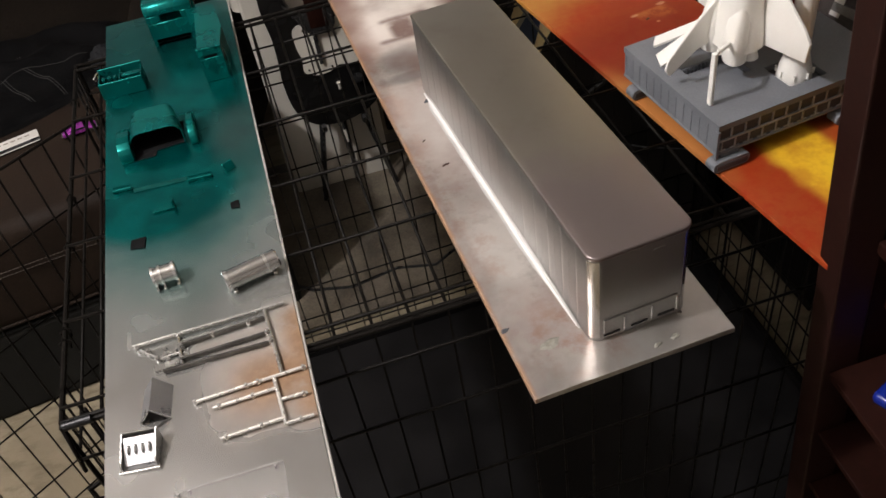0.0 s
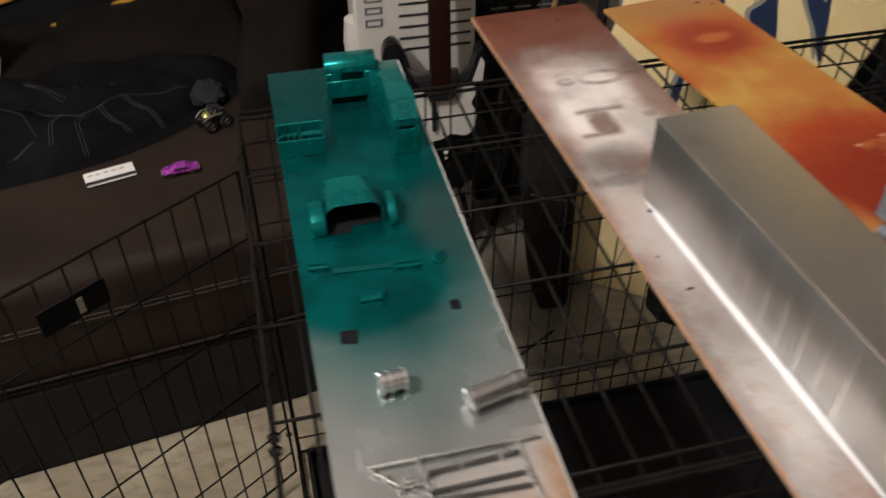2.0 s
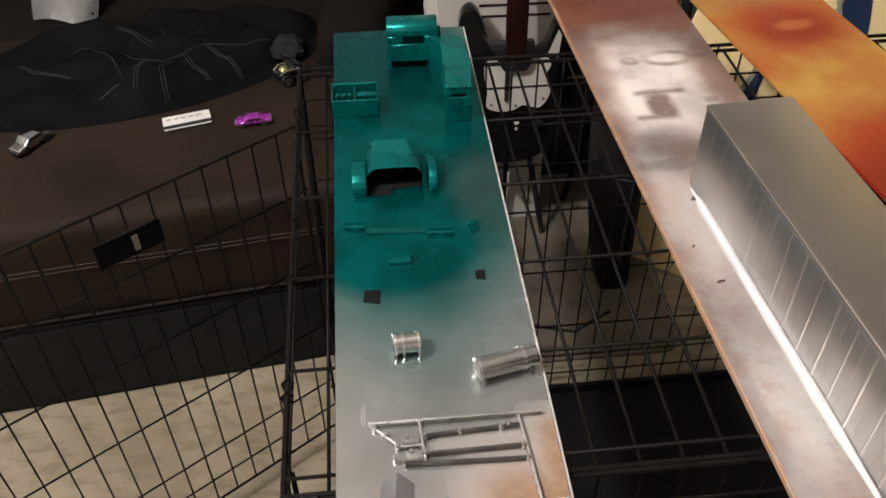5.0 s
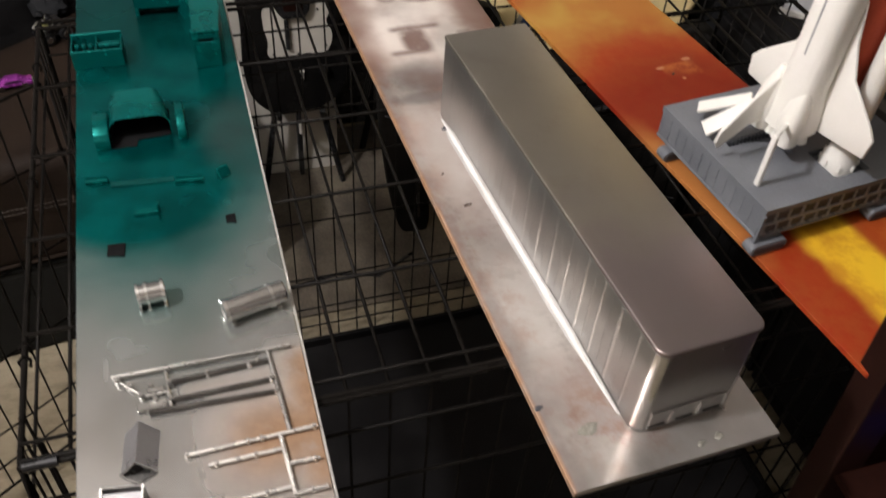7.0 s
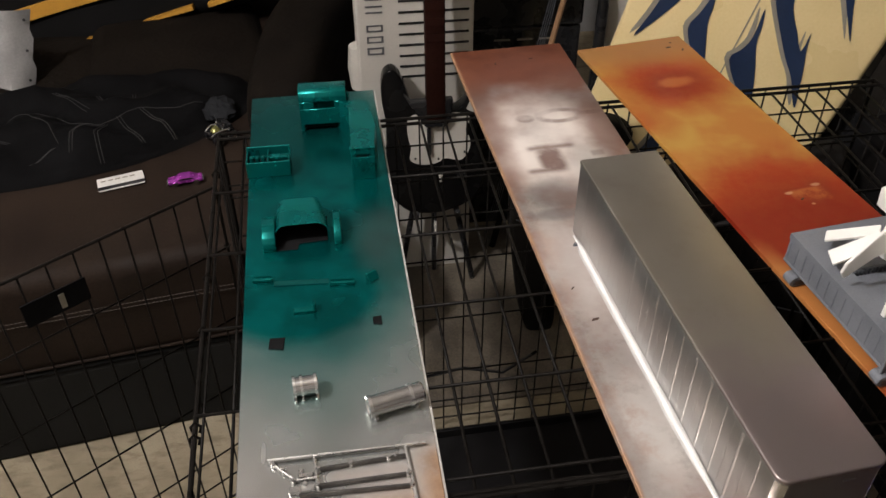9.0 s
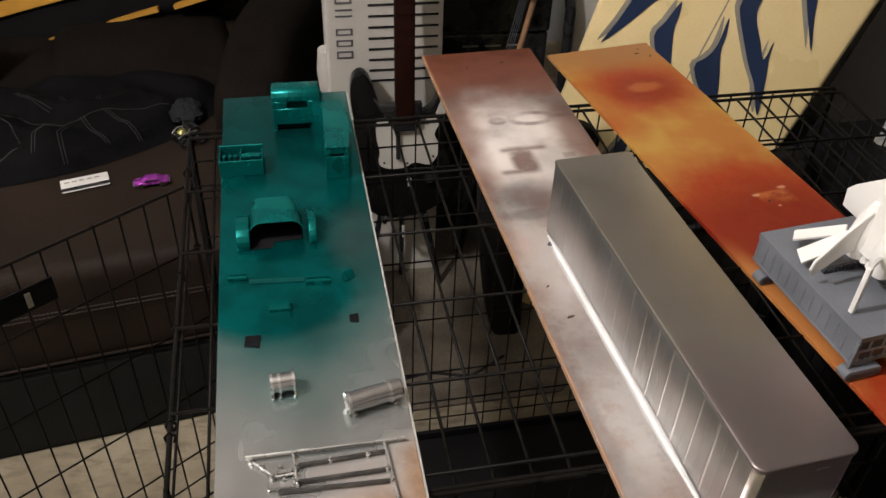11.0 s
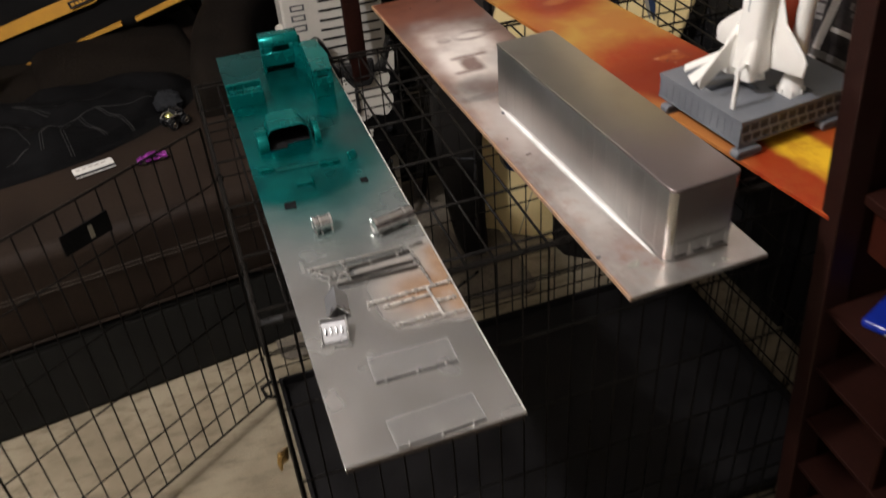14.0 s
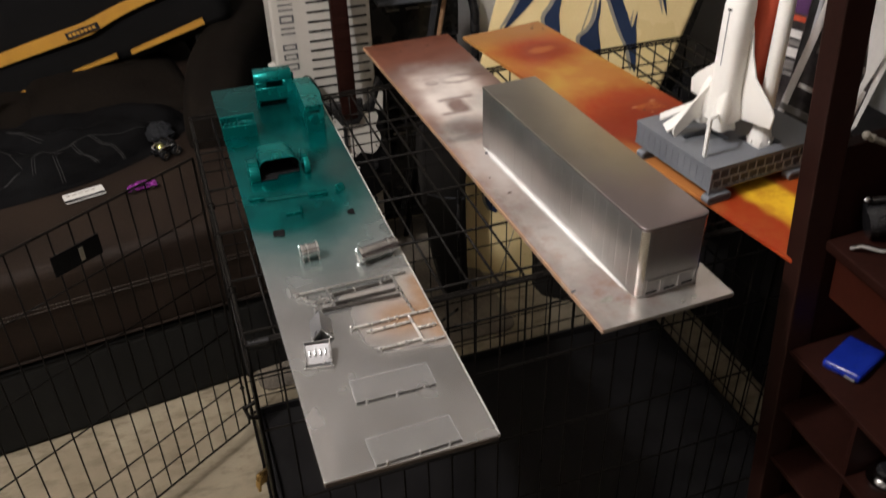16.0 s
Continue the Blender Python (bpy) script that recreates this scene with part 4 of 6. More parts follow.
for sgn in (-1, 1):
    bm = prism([(0, 0.0155), (sgn * 0.0125, 0), (sgn * 0.0112, 0), (0, 0.0138)], 0.034, "y", base=0.0)
    part("slope", bm, M_matsilver, roof)
part("gable_rim", tube([(-0.0125, -0.0003, 0.0006), (0, -0.0003, 0.0152), (0.0125, -0.0003, 0.0006)], 0.0009, 6), M_chrome, roof)
part("sill_rim", tube([(-0.0125, -0.0003, 0.0008), (0, -0.0085, 0.0008), (0.0125, -0.0003, 0.0008)], 0.0008, 6), M_chrome, roof)
M_radiator = plain("worn_silver_coat", (0.46, 0.455, 0.45), (0.58, 0.575, 0.565), 0.27, 0.88, 40, 600, 0.1, spread=0.05)
rad = on_teal("model_radiator_box", 0.0292, 0.1545, -8, "silver model radiator box with louvre bars", "model part")
part("floor_plate", box(-0.0145, 0.0145, 0, 0.0280, 0, 0.0015), M_matsilver, rad)
for x in (-0.0145, 0.013):
    part("side_wall", prism([(0, 0), (0.0285, 0), (0.0285, 0.0150), (0.004, 0.0085), (0.0, 0.0055)], 0.0015, "x", 0.0003, base=x, segs=1), M_radiator, rad)
part("back_wall", box(-0.013, 0.013, 0.0265, 0.0278, 0.0015, 0.0145, 0.0003, 1), M_radiator, rad)
part("front_lip", box(-0.0165, 0.0165, -0.0024, 0.0002, 0, 0.0030, 0.0006, 2), M_chrome, rad)
part("grille", moved(box(-0.0125, 0.0125, 0, 0.0012, 0, 0.022), pose(0, 0.004, 0.0025, -62)), M_matsilver, rad)
for k in range(4):
    bar = tube([(0, -0.0004, 0.0085), (0, -0.0009, 0.0100), (0, -0.0009, 0.0140), (0, -0.0004, 0.0155)], 0.0013, 8)
    part("louvre_bar", moved(bar, pose(-0.0084 + k * 0.0056, 0.004, 0.0025, -62)), M_radiator, rad, "", True)

# clear windows
def window_frame(x, y, yaw, w, d):
    ob = on_teal("clear_window_piece", x, y, yaw, "clear plastic model window sheet with a sprue rim", "model window", "clear windows")
    part("pane", box(0.001, w - 0.001, 0.001, d - 0.001, 0.0002, 0.0010), M_clear, ob, "clear thin pane").visible_shadow = False
    for a, b, r in (((0, 0, 0.001), (w, 0, 0.001), 0.0009), ((0, d, 0.001), (w, d, 0.001), 0.0007), ((0, 0, 0.001), (0, d, 0.001), 0.0007), ((w, 0, 0.001), (w, d, 0.001), 0.0007)):
        part("rim", tube([a, b], r, 6), M_rim if r < 0.0008 else M_rail, ob)
    for fx in (0.12, 0.5, 0.85):
        nub = part("nub", lathe([(0.0017, 0), (0.0017, 0.003), (0.001, 0.0042)], 8), M_band, ob)
        nub.matrix_basis = pose(w * fx, -0.0005, 0)
    for fx, fy in ((0.04, 0.92), (0.14, 0.93), (0.93, 0.9)):
        nub = part("pip", lathe([(0.0012, 0), (0.0010, 0.002)], 6), M_chrome, ob)
        nub.matrix_basis = pose(w * fx, d * fy, 0.001)
window_frame(0.0535, 0.0872, -0.8, 0.0845, 0.0355)
window_frame(0.0508, 0.0018, 2.2, 0.0862, 0.0365)

# ---- launch platform and shuttle ----
PW, PD = 0.203, 0.167
PLAT = pose(0.636, -0.535, TOP, 0, 0, 9.0)
platform = empty("launch_platform", PLAT, "grey model launch platform with gridded sides on stubby feet", "model platform")
HOLES = ((0.024, 0.080, 0.060, 0.099), (0.092, 0.135, 0.0165, 0.0565))
xs = sorted({0.0, PW, *(h[0] for h in HOLES), *(h[1] for h in HOLES)})
ys = sorted({0.0, PD, *(h[2] for h in HOLES), *(h[3] for h in HOLES)})
bm = None
for y0, y1 in zip(ys, ys[1:]):
    x = 0.0
    for h in HOLES:
        if h[2] <= y0 and y1 <= h[3]:
            bm = box(x, h[0], y0, y1, 0.046, 0.0525, bm=bm)
            x = h[1]
    bm = box(x, PW, y0, y1, 0.046, 0.0525, bm=bm)
bmesh.ops.remove_doubles(bm, verts=bm.verts[:], dist=1e-6)
part("deck", bm, M_grey, platform)
# Dark grey puts the shade of side cells and track openings into colour.
M_recess_shade = plain("recess_shade_grey", (0.045, 0.047, 0.052), (0.07, 0.073, 0.08), 0.65, 0, 25, 500, 0.2)
part("core", box(0.0014, PW - 0.003, 0.0022, PD - 0.003, 0.020, 0.0455), M_recess_shade, platform)
for h in HOLES:
    part("hole_liner", box(h[0] + 0.002, h[1] - 0.002, h[2] + 0.002, h[3] - 0.002, 0.0456, 0.0462), M_grey if h[0] < 0.05 else M_greydark, platform, "sunken flame opening")
part("bottom_plate", box(0.0, PW, 0.0, PD, 0.0165, 0.0198, 0.0006, 1), M_grey, platform)
# Lighter grey than the deck, for the ribs and the bay seam.
M_gridlight = plain("light_grey_lines", (0.24, 0.245, 0.25), (0.34, 0.345, 0.35), 0.6, 0, 60, 500, 0.2)
K = 13
for k in range(K + 1):
    x = 0.0008 + (PW - 0.0016) * k / K
    part("front_rib", box(x - 0.0006, x + 0.0006, 0.0004, 0.0032, 0.0337, 0.0459), M_gridlight, platform)
    if k < K:
        x += 0.35 * (PW - 0.0016) / K
        part("front_rib", box(x - 0.0006, x + 0.0006, 0.0004, 0.0032, 0.0199, 0.0317), M_gridlight, platform)
        part("cell_sill", box(x - 0.0052, x + 0.0052, 0.0010, 0.0021, 0.0200, 0.0212), M_gridlight, platform)
part("front_rail", box(0, PW, 0.0002, 0.0031, 0.0318, 0.0336), M_gridlight, platform)
trench = part("trench_wall", moved(box(0.0, 0.0535, 0.0, 0.0012, 0.0, 0.006), pose(0.0252, 0.0970, 0.0463)), M_grey, platform)
for k in range(12):
    part("trench_rib", box(0.0262 + 0.0045 * k, 0.0278 + 0.0045 * k, 0.0950, 0.0969, 0.0463, 0.0520), M_greydark, trench)
for k in range(13):
    y = 0.004 + (PD - 0.008) * k / 12
    part("side_rib", box(0.0002, 0.0008, y - 0.0006, y + 0.0006, 0.0199, 0.0459), M_grey, platform)
for x, y in ((0.010, 0.004), (PW - 0.05, 0.004), (0.010, PD - 0.018), (PW - 0.05, PD - 0.018)):
    foot = part("crawler_foot", moved(prism([(0.0065 + 0.0065 * math.cos(a), 0.0065 + 0.0065 * math.sin(a)) for a in (math.pi / 2 + math.pi * k / 8 for k in range(9))] + [(0.036 + 0.0065 * math.cos(a), 0.0065 + 0.0065 * math.sin(a)) for a in (-math.pi / 2 + math.pi * k / 8 for k in range(9))], 0.014, "y", 0.0008, segs=1), pose(x - 0.016, y - 0.010, 0.0003)), M_grey, platform)
    part("recess", box(x - 0.012, x + 0.023, y - 0.0106, y - 0.0098, 0.0032, 0.0098, 0.0003, 1), M_recess_shade, foot, "dark plate for the shaded track opening")
    part("leg", box(x - 0.004, x + 0.016, y - 0.004, y + 0.010, 0.0125, 0.0164), M_grey, platform)
part("side_panel", box(0.0008, 0.0013, 0.0030, PD - 0.001, 0.0199, 0.0459), M_grey, platform)
part("corner_post", box(-0.0012, 0.0022, -0.0012, 0.0022, 0.006, 0.0459, 0.0004, 1), M_grey, platform)

STACK = Vector((0.690, -0.457, TOP + 0.0527))
shuttle = empty("model_shuttle", Matrix.Translation(STACK) @ Matrix.Rotation(math.atan2(-0.97, 0.24), 4, "Z"), "white model space shuttle with an orange tank on the platform", "model shuttle")
# local x: out along the near wing, local y: away from the orbiter's back to the tank, z up


def loft(sections, n=20, power=2.6):
    """A body through rounded sections (z, centre y, half width, half depth)."""
    bm = bmesh.new()
    rings = []
    for z, cy, a, b in sections:
        ring = []
        for k in range(n):
            t = 2 * math.pi * k / n
            c, s = math.cos(t), math.sin(t)
            ring.append(bm.verts.new((a * math.copysign(abs(c) ** (2 / power), c), cy + b * math.copysign(abs(s) ** (2 / power), s), z)))
        rings.append(ring)
    for r0, r1 in zip(rings, rings[1:]):
        for k in range(n):
            bm.faces.new((r0[k], r0[(k + 1) % n], r1[(k + 1) % n], r1[k]))
    bm.faces.new(rings[0][::-1])
    bm.faces.new(rings[-1])
    bmesh.ops.recalc_face_normals(bm, faces=bm.faces[:])
    return bm


M_olive = plain("olive_grey_paint", (0.10, 0.10, 0.08), (0.14, 0.14, 0.11), 0.5)
part("fuselage", loft([(0.034, 0, 0.0250, 0.0215), (0.05, 0, 0.0235, 0.0205), (0.075, 0, 0.0192, 0.0185), (0.15, 0.0005, 0.0190, 0.0185), (0.190, 0.001, 0.0186, 0.0180), (0.208, 0.003, 0.0160, 0.0150), (0.224, 0.006, 0.0115, 0.0100), (0.235, 0.009, 0.0065, 0.0060), (0.2395, 0.0105, 0.001, 0.001)]), M_white, shuttle, smooth=True)
for sgn in (-1, 1):
    part("wing", prism([(sgn * 0.016, 0.165), (sgn * 0.024, 0.128), (sgn * 0.036, 0.098), (sgn * 0.068, 0.070), (sgn * 0.076, 0.060), (sgn * 0.074, 0.040), (sgn * 0.016, 0.034)], 0.0038, "y", 0.0012, base=0.012, segs=2), M_white, shuttle, smooth=True)
    pod = part("engine_pod", loft([(0.022, -0.012, 0.0100, 0.0100), (0.044, -0.014, 0.0120, 0.0115), (0.066, -0.012, 0.0095, 0.0090), (0.086, -0.008, 0.003, 0.003)], 14), M_white, shuttle, smooth=True)
    pod.matrix_basis = pose(sgn * 0.0165 - 0.005, 0, 0)
    bell = part("small_bell", lathe([(0.0022, 0.012), (0.0045, 0.0), (0.0038, 0.0), (0.0018, 0.011)], 12), M_white, shuttle)
    bell.matrix_basis = pose(sgn * 0.010, -0.010, 0.0195)
    win = part("windscreen", moved(box(-0.0052, 0.0052, -0.0008, 0.0008, -0.0026, 0.0026, 0.0005, 1), pose(sgn * 0.0062, -0.0125, 0.2075, -34, 0, sgn * 24)), M_olive, shuttle, "olive grey window")
part("hatch_window", box(-0.0032, 0.0032, -0.0182, -0.0172, 0.186, 0.1885), M_black, shuttle, "dark window")
part("bay_seam", box(-0.0006, 0.0006, -0.0188, -0.0180, 0.112, 0.184), M_gridlight, shuttle)
for x, y in ((0.001, -0.006), (-0.0105, 0.007), (0.0105, 0.007)):
    bell = part("engine_bell", lathe([(0.005, 0.016), (0.0070, 0.008), (0.0092, 0.0), (0.0083, 0.0), (0.0045, 0.015)], 14), M_white, shuttle, smooth=True)
    bell.matrix_basis = pose(x, y, 0.0185)
part("fin", prism([(-0.016, 0.078), (-0.016, 0.034), (-0.036, 0.030), (-0.067, 0.0125), (-0.0725, 0.0205), (-0.0700, 0.031), (-0.040, 0.060)], 0.0032, "x", 0.0008, base=-0.0185, segs=1), M_white, shuttle, "thin swept tail fin")
for (ax, ay, az), (tx, ty, tz), w, turn in (((-0.040, -0.012, 0.0385), (-0.076, -0.039, 0.0115), 0.0070, -15), ((-0.026, -0.022, 0.042), (-0.047, -0.056, 0.010), 0.0085, -20)):
    a, b = Vector((ax, ay, az)), Vector((tx, ty, tz))
    slab = box(-w, w, -0.0016, 0.0016, 0, (b - a).length, 0.0005, 1)
    part("brace_slab", moved(slab, Matrix.Translation(a) @ (b - a).to_track_quat("Z", "Y").to_matrix().to_4x4() @ pose(0, 0, 0, 0, 0, turn)), M_white, shuttle)
part("strut", box(0.028, 0.0335, -0.0575, -0.0535, 0.0006, 0.057, 0.0008), M_white, shuttle)
part("strut_arm", tube([(0.012, -0.018, 0.046), (0.0305, -0.0555, 0.0545)], 0.0022, 6), M_white, shuttle)
part("tank", lathe([(0.006, 0.044), (0.020, 0.050), (0.0235, 0.060), (0.0235, 0.215), (0.021, 0.245), (0.014, 0.275), (0.006, 0.295), (0.001, 0.302)], 28, centre=(0, 0.0485, 0)), M_rust, shuttle, smooth=True)
for sgn in (-1, 1):
    booster = part("booster", lathe([(0.0095, 0.022), (0.0105, 0.024), (0.0105, 0.235), (0.0075, 0.252), (0.002, 0.264), (0.0005, 0.266)], 20, centre=(sgn * 0.037, 0.043, 0)), M_white, shuttle, smooth=True)
    part("skirt", lathe([(0.0170, -0.0062), (0.0168, 0.0), (0.0160, 0.006), (0.0108, 0.024)], 20, centre=(sgn * 0.037, 0.043, 0)), M_white, booster, smooth=True)
    for k in range(8):
        a = 2 * math.pi * k / 8
        part("hold_down", moved(box(-0.0010, 0.0010, -0.0012, 0.001, 0, 0.006, 0.0003, 1), pose(sgn * 0.037 + 0.0172 * math.cos(a), 0.043 + 0.0172 * math.sin(a), 0, 0, 0, math.degrees(a) + 90)), M_white, booster)

# ---- sofa ----
def cushion(x0, x1, y0, y1, z0, z1, bevel, puff=0.012, seed=0.0):
    """A soft block: rounded, swollen and slightly creased."""
    bm = box(x0, x1, y0, y1, z0, z1, bevel, 5)
    bmesh.ops.triangulate(bm, faces=[f for f in bm.faces if len(f.verts) > 4])
    bmesh.ops.subdivide_edges(bm, edges=[e for e in bm.edges if e.calc_length() > 0.06], cuts=5, use_grid_fill=True)
    for v in bm.verts:
        p = v.co * 7 + Vector((seed, 0, 0))
        u = (v.co.x - x0) / (x1 - x0), (v.co.y - y0) / (y1 - y0)
        swell = 16 * max(u[0] * (1 - u[0]), 0) * max(u[1] * (1 - u[1]), 0)
        if v.co.z > (z0 + z1) / 2:
            v.co.z += puff * swell + 0.003 * noise.noise(p)
        v.co.y += 0.004 * noise.noise(p + Vector((9, 3, 1)))
    return bm


# Cushions and arm are coloured darker for the weaker light at the back.
M_cushion = plain("olive_brown_cloth_dimmed", (0.0054, 0.0039, 0.0028), (0.0100, 0.0074, 0.0052), 0.9, 0, 12, 110, 0.6, 0.003, Specular_IOR_Level=0.08)
SOFA = pose(-0.05, 0.118, 0, 0, 0, 9.8)
sofa = empty("sofa", SOFA, "dark brown stitched sofa, olive-brown cushions darkened for dim light, black base", "sofa")
part("base", box(-1.9, 0.19, 0.003, 1.15, 0.0, 0.199, 0.01), plain("black_base_lining", (0.0115, 0.0112, 0.0100), (0.0175, 0.0172, 0.0155), 0.85, 0, 10, 300, 0.4, 0.001, Specular_IOR_Level=0.1), sofa, "black fabric base")
seat = part("seat", cushion(-1.9, 0.20, 0.0, 1.10, 0.2, 0.415, 0.03, 0.0), M_brown, sofa, smooth=True)
for dz in (0.0, 0.009):
    bm = None
    for k in range(0, 170):
        x = -1.0 + k * 0.0068
        bm = tube([(x, -0.0042, 0.327 + dz), (x + 0.0045, -0.0042, 0.327 + dz)], 0.0009, 4, bm)
    stitch = part("stitching", bm, M_thread, seat, "pale double stitching")
    stitch["kind"] = "stuff"
part("welt", tube([(-1.88, -0.002, 0.22), (0.19, -0.002, 0.22)], 0.003, 8), M_brown, sofa, smooth=True)
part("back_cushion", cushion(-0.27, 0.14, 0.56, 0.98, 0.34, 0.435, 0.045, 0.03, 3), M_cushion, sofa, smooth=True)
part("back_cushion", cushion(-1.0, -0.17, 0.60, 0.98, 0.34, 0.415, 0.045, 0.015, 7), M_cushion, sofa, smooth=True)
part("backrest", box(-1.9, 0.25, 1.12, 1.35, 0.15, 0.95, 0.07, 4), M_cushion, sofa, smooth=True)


def soft_arm():
    """A padded arm that swells and bends outwards towards the back."""
    bm = bmesh.new()
    rings = []
    for y, cx, half, top in ((0.455, 0.012, 0.050, 0.485), (0.465, 0.012, 0.062, 0.505), (0.50, 0.014, 0.070, 0.522), (0.62, 0.022, 0.076, 0.530), (0.78, 0.045, 0.082, 0.535), (0.95, 0.090, 0.088, 0.535), (1.10, 0.140, 0.092, 0.535), (1.25, 0.19, 0.092, 0.53)):
        prof = [(-1.0, 0.06), (-1.0, 0.40), (-1.02, top - 0.07), (-0.9, top - 0.028), (-0.6, top - 0.006), (0.0, top), (0.6, top - 0.006), (0.9, top - 0.03), (1.02, top - 0.08), (0.98, 0.40), (0.98, 0.06)]
        rings.append([bm.verts.new((cx + half * u + 0.003 * noise.noise((y * 9, u * 2, z * 9)), y, z)) for u, z in prof])
    n = len(rings[0])
    for a, b in zip(rings, rings[1:]):
        for k in range(n):
            bm.faces.new((a[k], a[(k + 1) % n], b[(k + 1) % n], b[k]))
    bm.faces.new(rings[0][::-1])
    bm.faces.new(rings[-1])
    bmesh.ops.recalc_face_normals(bm, faces=bm.faces[:])
    bmesh.ops.subdivide_edges(bm, edges=bm.edges[:], cuts=2, use_grid_fill=True, smooth=0.6)
    return bm


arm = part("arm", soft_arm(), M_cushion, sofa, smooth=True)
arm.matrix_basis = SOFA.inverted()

# ---- things on the sofa ----
M_darkgrey = plain("charcoal_cloth", (0.0019, 0.0018, 0.0020), (0.0040, 0.0038, 0.0040), 0.8, 0, 12, 200, 0.35, 0.002, Specular_IOR_Level=0.07)
heap = empty("folded_jacket", pose(-0.405, 0.525, 0.416, 0, 0, 20), "crumpled black jacket with pale seam stitching on the sofa", "jacket")
TWIST = Matrix.Rotation(radians(-20), 2)


def heap_z(x, y):
    """Height of the folded cloth over the seat."""
    a = math.atan2(y / 0.165, x / 0.33)
    rr = math.hypot(x / 0.33, y / 0.165) / (1 + 0.09 * math.sin(3 * a + 1) + 0.07 * noise.noise((2 * math.cos(a), 2 * math.sin(a), 3)))
    dome = max(0.0, 1 - rr ** 5) ** 0.5
    fold = 0.012 * math.sin(24 * x + 40 * y + 3 * noise.noise((7 * x, 7 * y, 0))) + 0.022 * noise.noise((9 * x, 15 * y, 5)) + 0.008 * noise.noise((28 * x, 30 * y, 1))
    return max(0.0, dome * (0.044 + fold))


bm = bmesh.new()
rings = []
for i in range(27):
    rr = 1.12 * i / 26
    rings.append([bm.verts.new((0.33 * rr * math.cos(2 * math.pi * k / 72), 0.165 * rr * math.sin(2 * math.pi * k / 72), heap_z(0.33 * rr * math.cos(2 * math.pi * k / 72), 0.165 * rr * math.sin(2 * math.pi * k / 72)))) for k in range(72)])
for a, b in zip(rings, rings[1:]):
    for k in range(72):
        bm.faces.new((a[k], a[(k + 1) % 72], b[(k + 1) % 72], b[k]))
bm.faces.new([bm.verts.new((v.co.x, v.co.y, -0.001)) for v in rings[-1]][::-1])
bmesh.ops.remove_doubles(bm, verts=bm.verts[:], dist=1e-5)
bmesh.ops.recalc_face_normals(bm, faces=bm.faces[:])
part("cloth", bm, M_darkgrey, heap, smooth=True)
M_seam = plain("grey_seam_thread", (0.020, 0.0192, 0.0185), (0.034, 0.0325, 0.031), 0.85)
SEAMS = (
    ((-0.48, 0.53), (-0.41, 0.50), (-0.34, 0.47), (-0.27, 0.51), (-0.15, 0.54)), ((-0.45, 0.58), (-0.37, 0.51)), ((-0.37, 0.59), (-0.33, 0.53)), ((-0.30, 0.60), (-0.29, 0.55)),
    ((-0.27, 0.51), (-0.23, 0.49), (-0.20, 0.455)), ((-0.31, 0.49), (-0.25, 0.42)), ((-0.33, 0.47), (-0.34, 0.43), (-0.325, 0.375)), ((-0.34, 0.47), (-0.38, 0.42), (-0.38, 0.385)),
    ((-0.52, 0.50), (-0.48, 0.50), (-0.43, 0.46), (-0.40, 0.40)), ((-0.45, 0.365), (-0.41, 0.39)), ((-0.60, 0.45), (-0.56, 0.43), (-0.50, 0.42)),
)
for line in SEAMS:
    pts = [TWIST @ Vector((x + 0.405, y - 0.525)) for x, y in line]
    fine = []
    for a, b in zip(pts, pts[1:]):
        fine += [a.lerp(b, k / 8) for k in range(8)]
    fine.append(pts[-1])
    for off in ((0.0, 0.006) if len(line) < 4 else (0.0,)):
        part("seam", tube([(p.x + off, p.y, heap_z(p.x + off, p.y) + 0.0006) for p in fine], 0.0007, 5), M_seam, heap, "pale seam thread")
bm = bmesh.new()
bmesh.ops.create_uvsphere(bm, u_segments=30, v_segments=16, radius=1)
for v in bm.verts:
    q = v.co.copy()
    v.co = (0.034 * q.x * (1 + 0.3 * noise.noise(q * 2)), 0.042 * q.y * (1 + 0.3 * noise.noise(q * 2.5)), 0.016 + 0.020 * max(q.z, -0.8) + 0.006 * noise.noise(q * 5))
cuff = empty("grey_cloth", pose(-0.122, 0.545, 0.4165, 0, 0, 30), "crumpled grey cloth cap beside the jacket", "cloth")
part("cloth", bm, plain("grey_cloth", (0.012, 0.0125, 0.014), (0.022, 0.023, 0.025), 0.9, 0, 30, 400, 0.5, 0.001, Specular_IOR_Level=0.1), cuff, smooth=True)

# work bag with yellow trim
bag = empty("work_bag", pose(-0.575, 0.945, 0.392, -8, -14, 0), "black work bag with yellow trim bands on the sofa", "bag")
bm = box(-0.35, 0.70, 0.0, 0.18, -0.035, 0.34, 0.04, 5)
bmesh.ops.triangulate(bm, faces=[f for f in bm.faces if len(f.verts) > 4])
bmesh.ops.subdivide_edges(bm, edges=[e for e in bm.edges if e.calc_length() > 0.06], cuts=6, use_grid_fill=True)
for v in bm.verts:
    v.co += Vector((0, 0.012, 0.012)) * noise.noise(v.co * 9)
part("body", bm, M_blackcloth, bag, smooth=True)


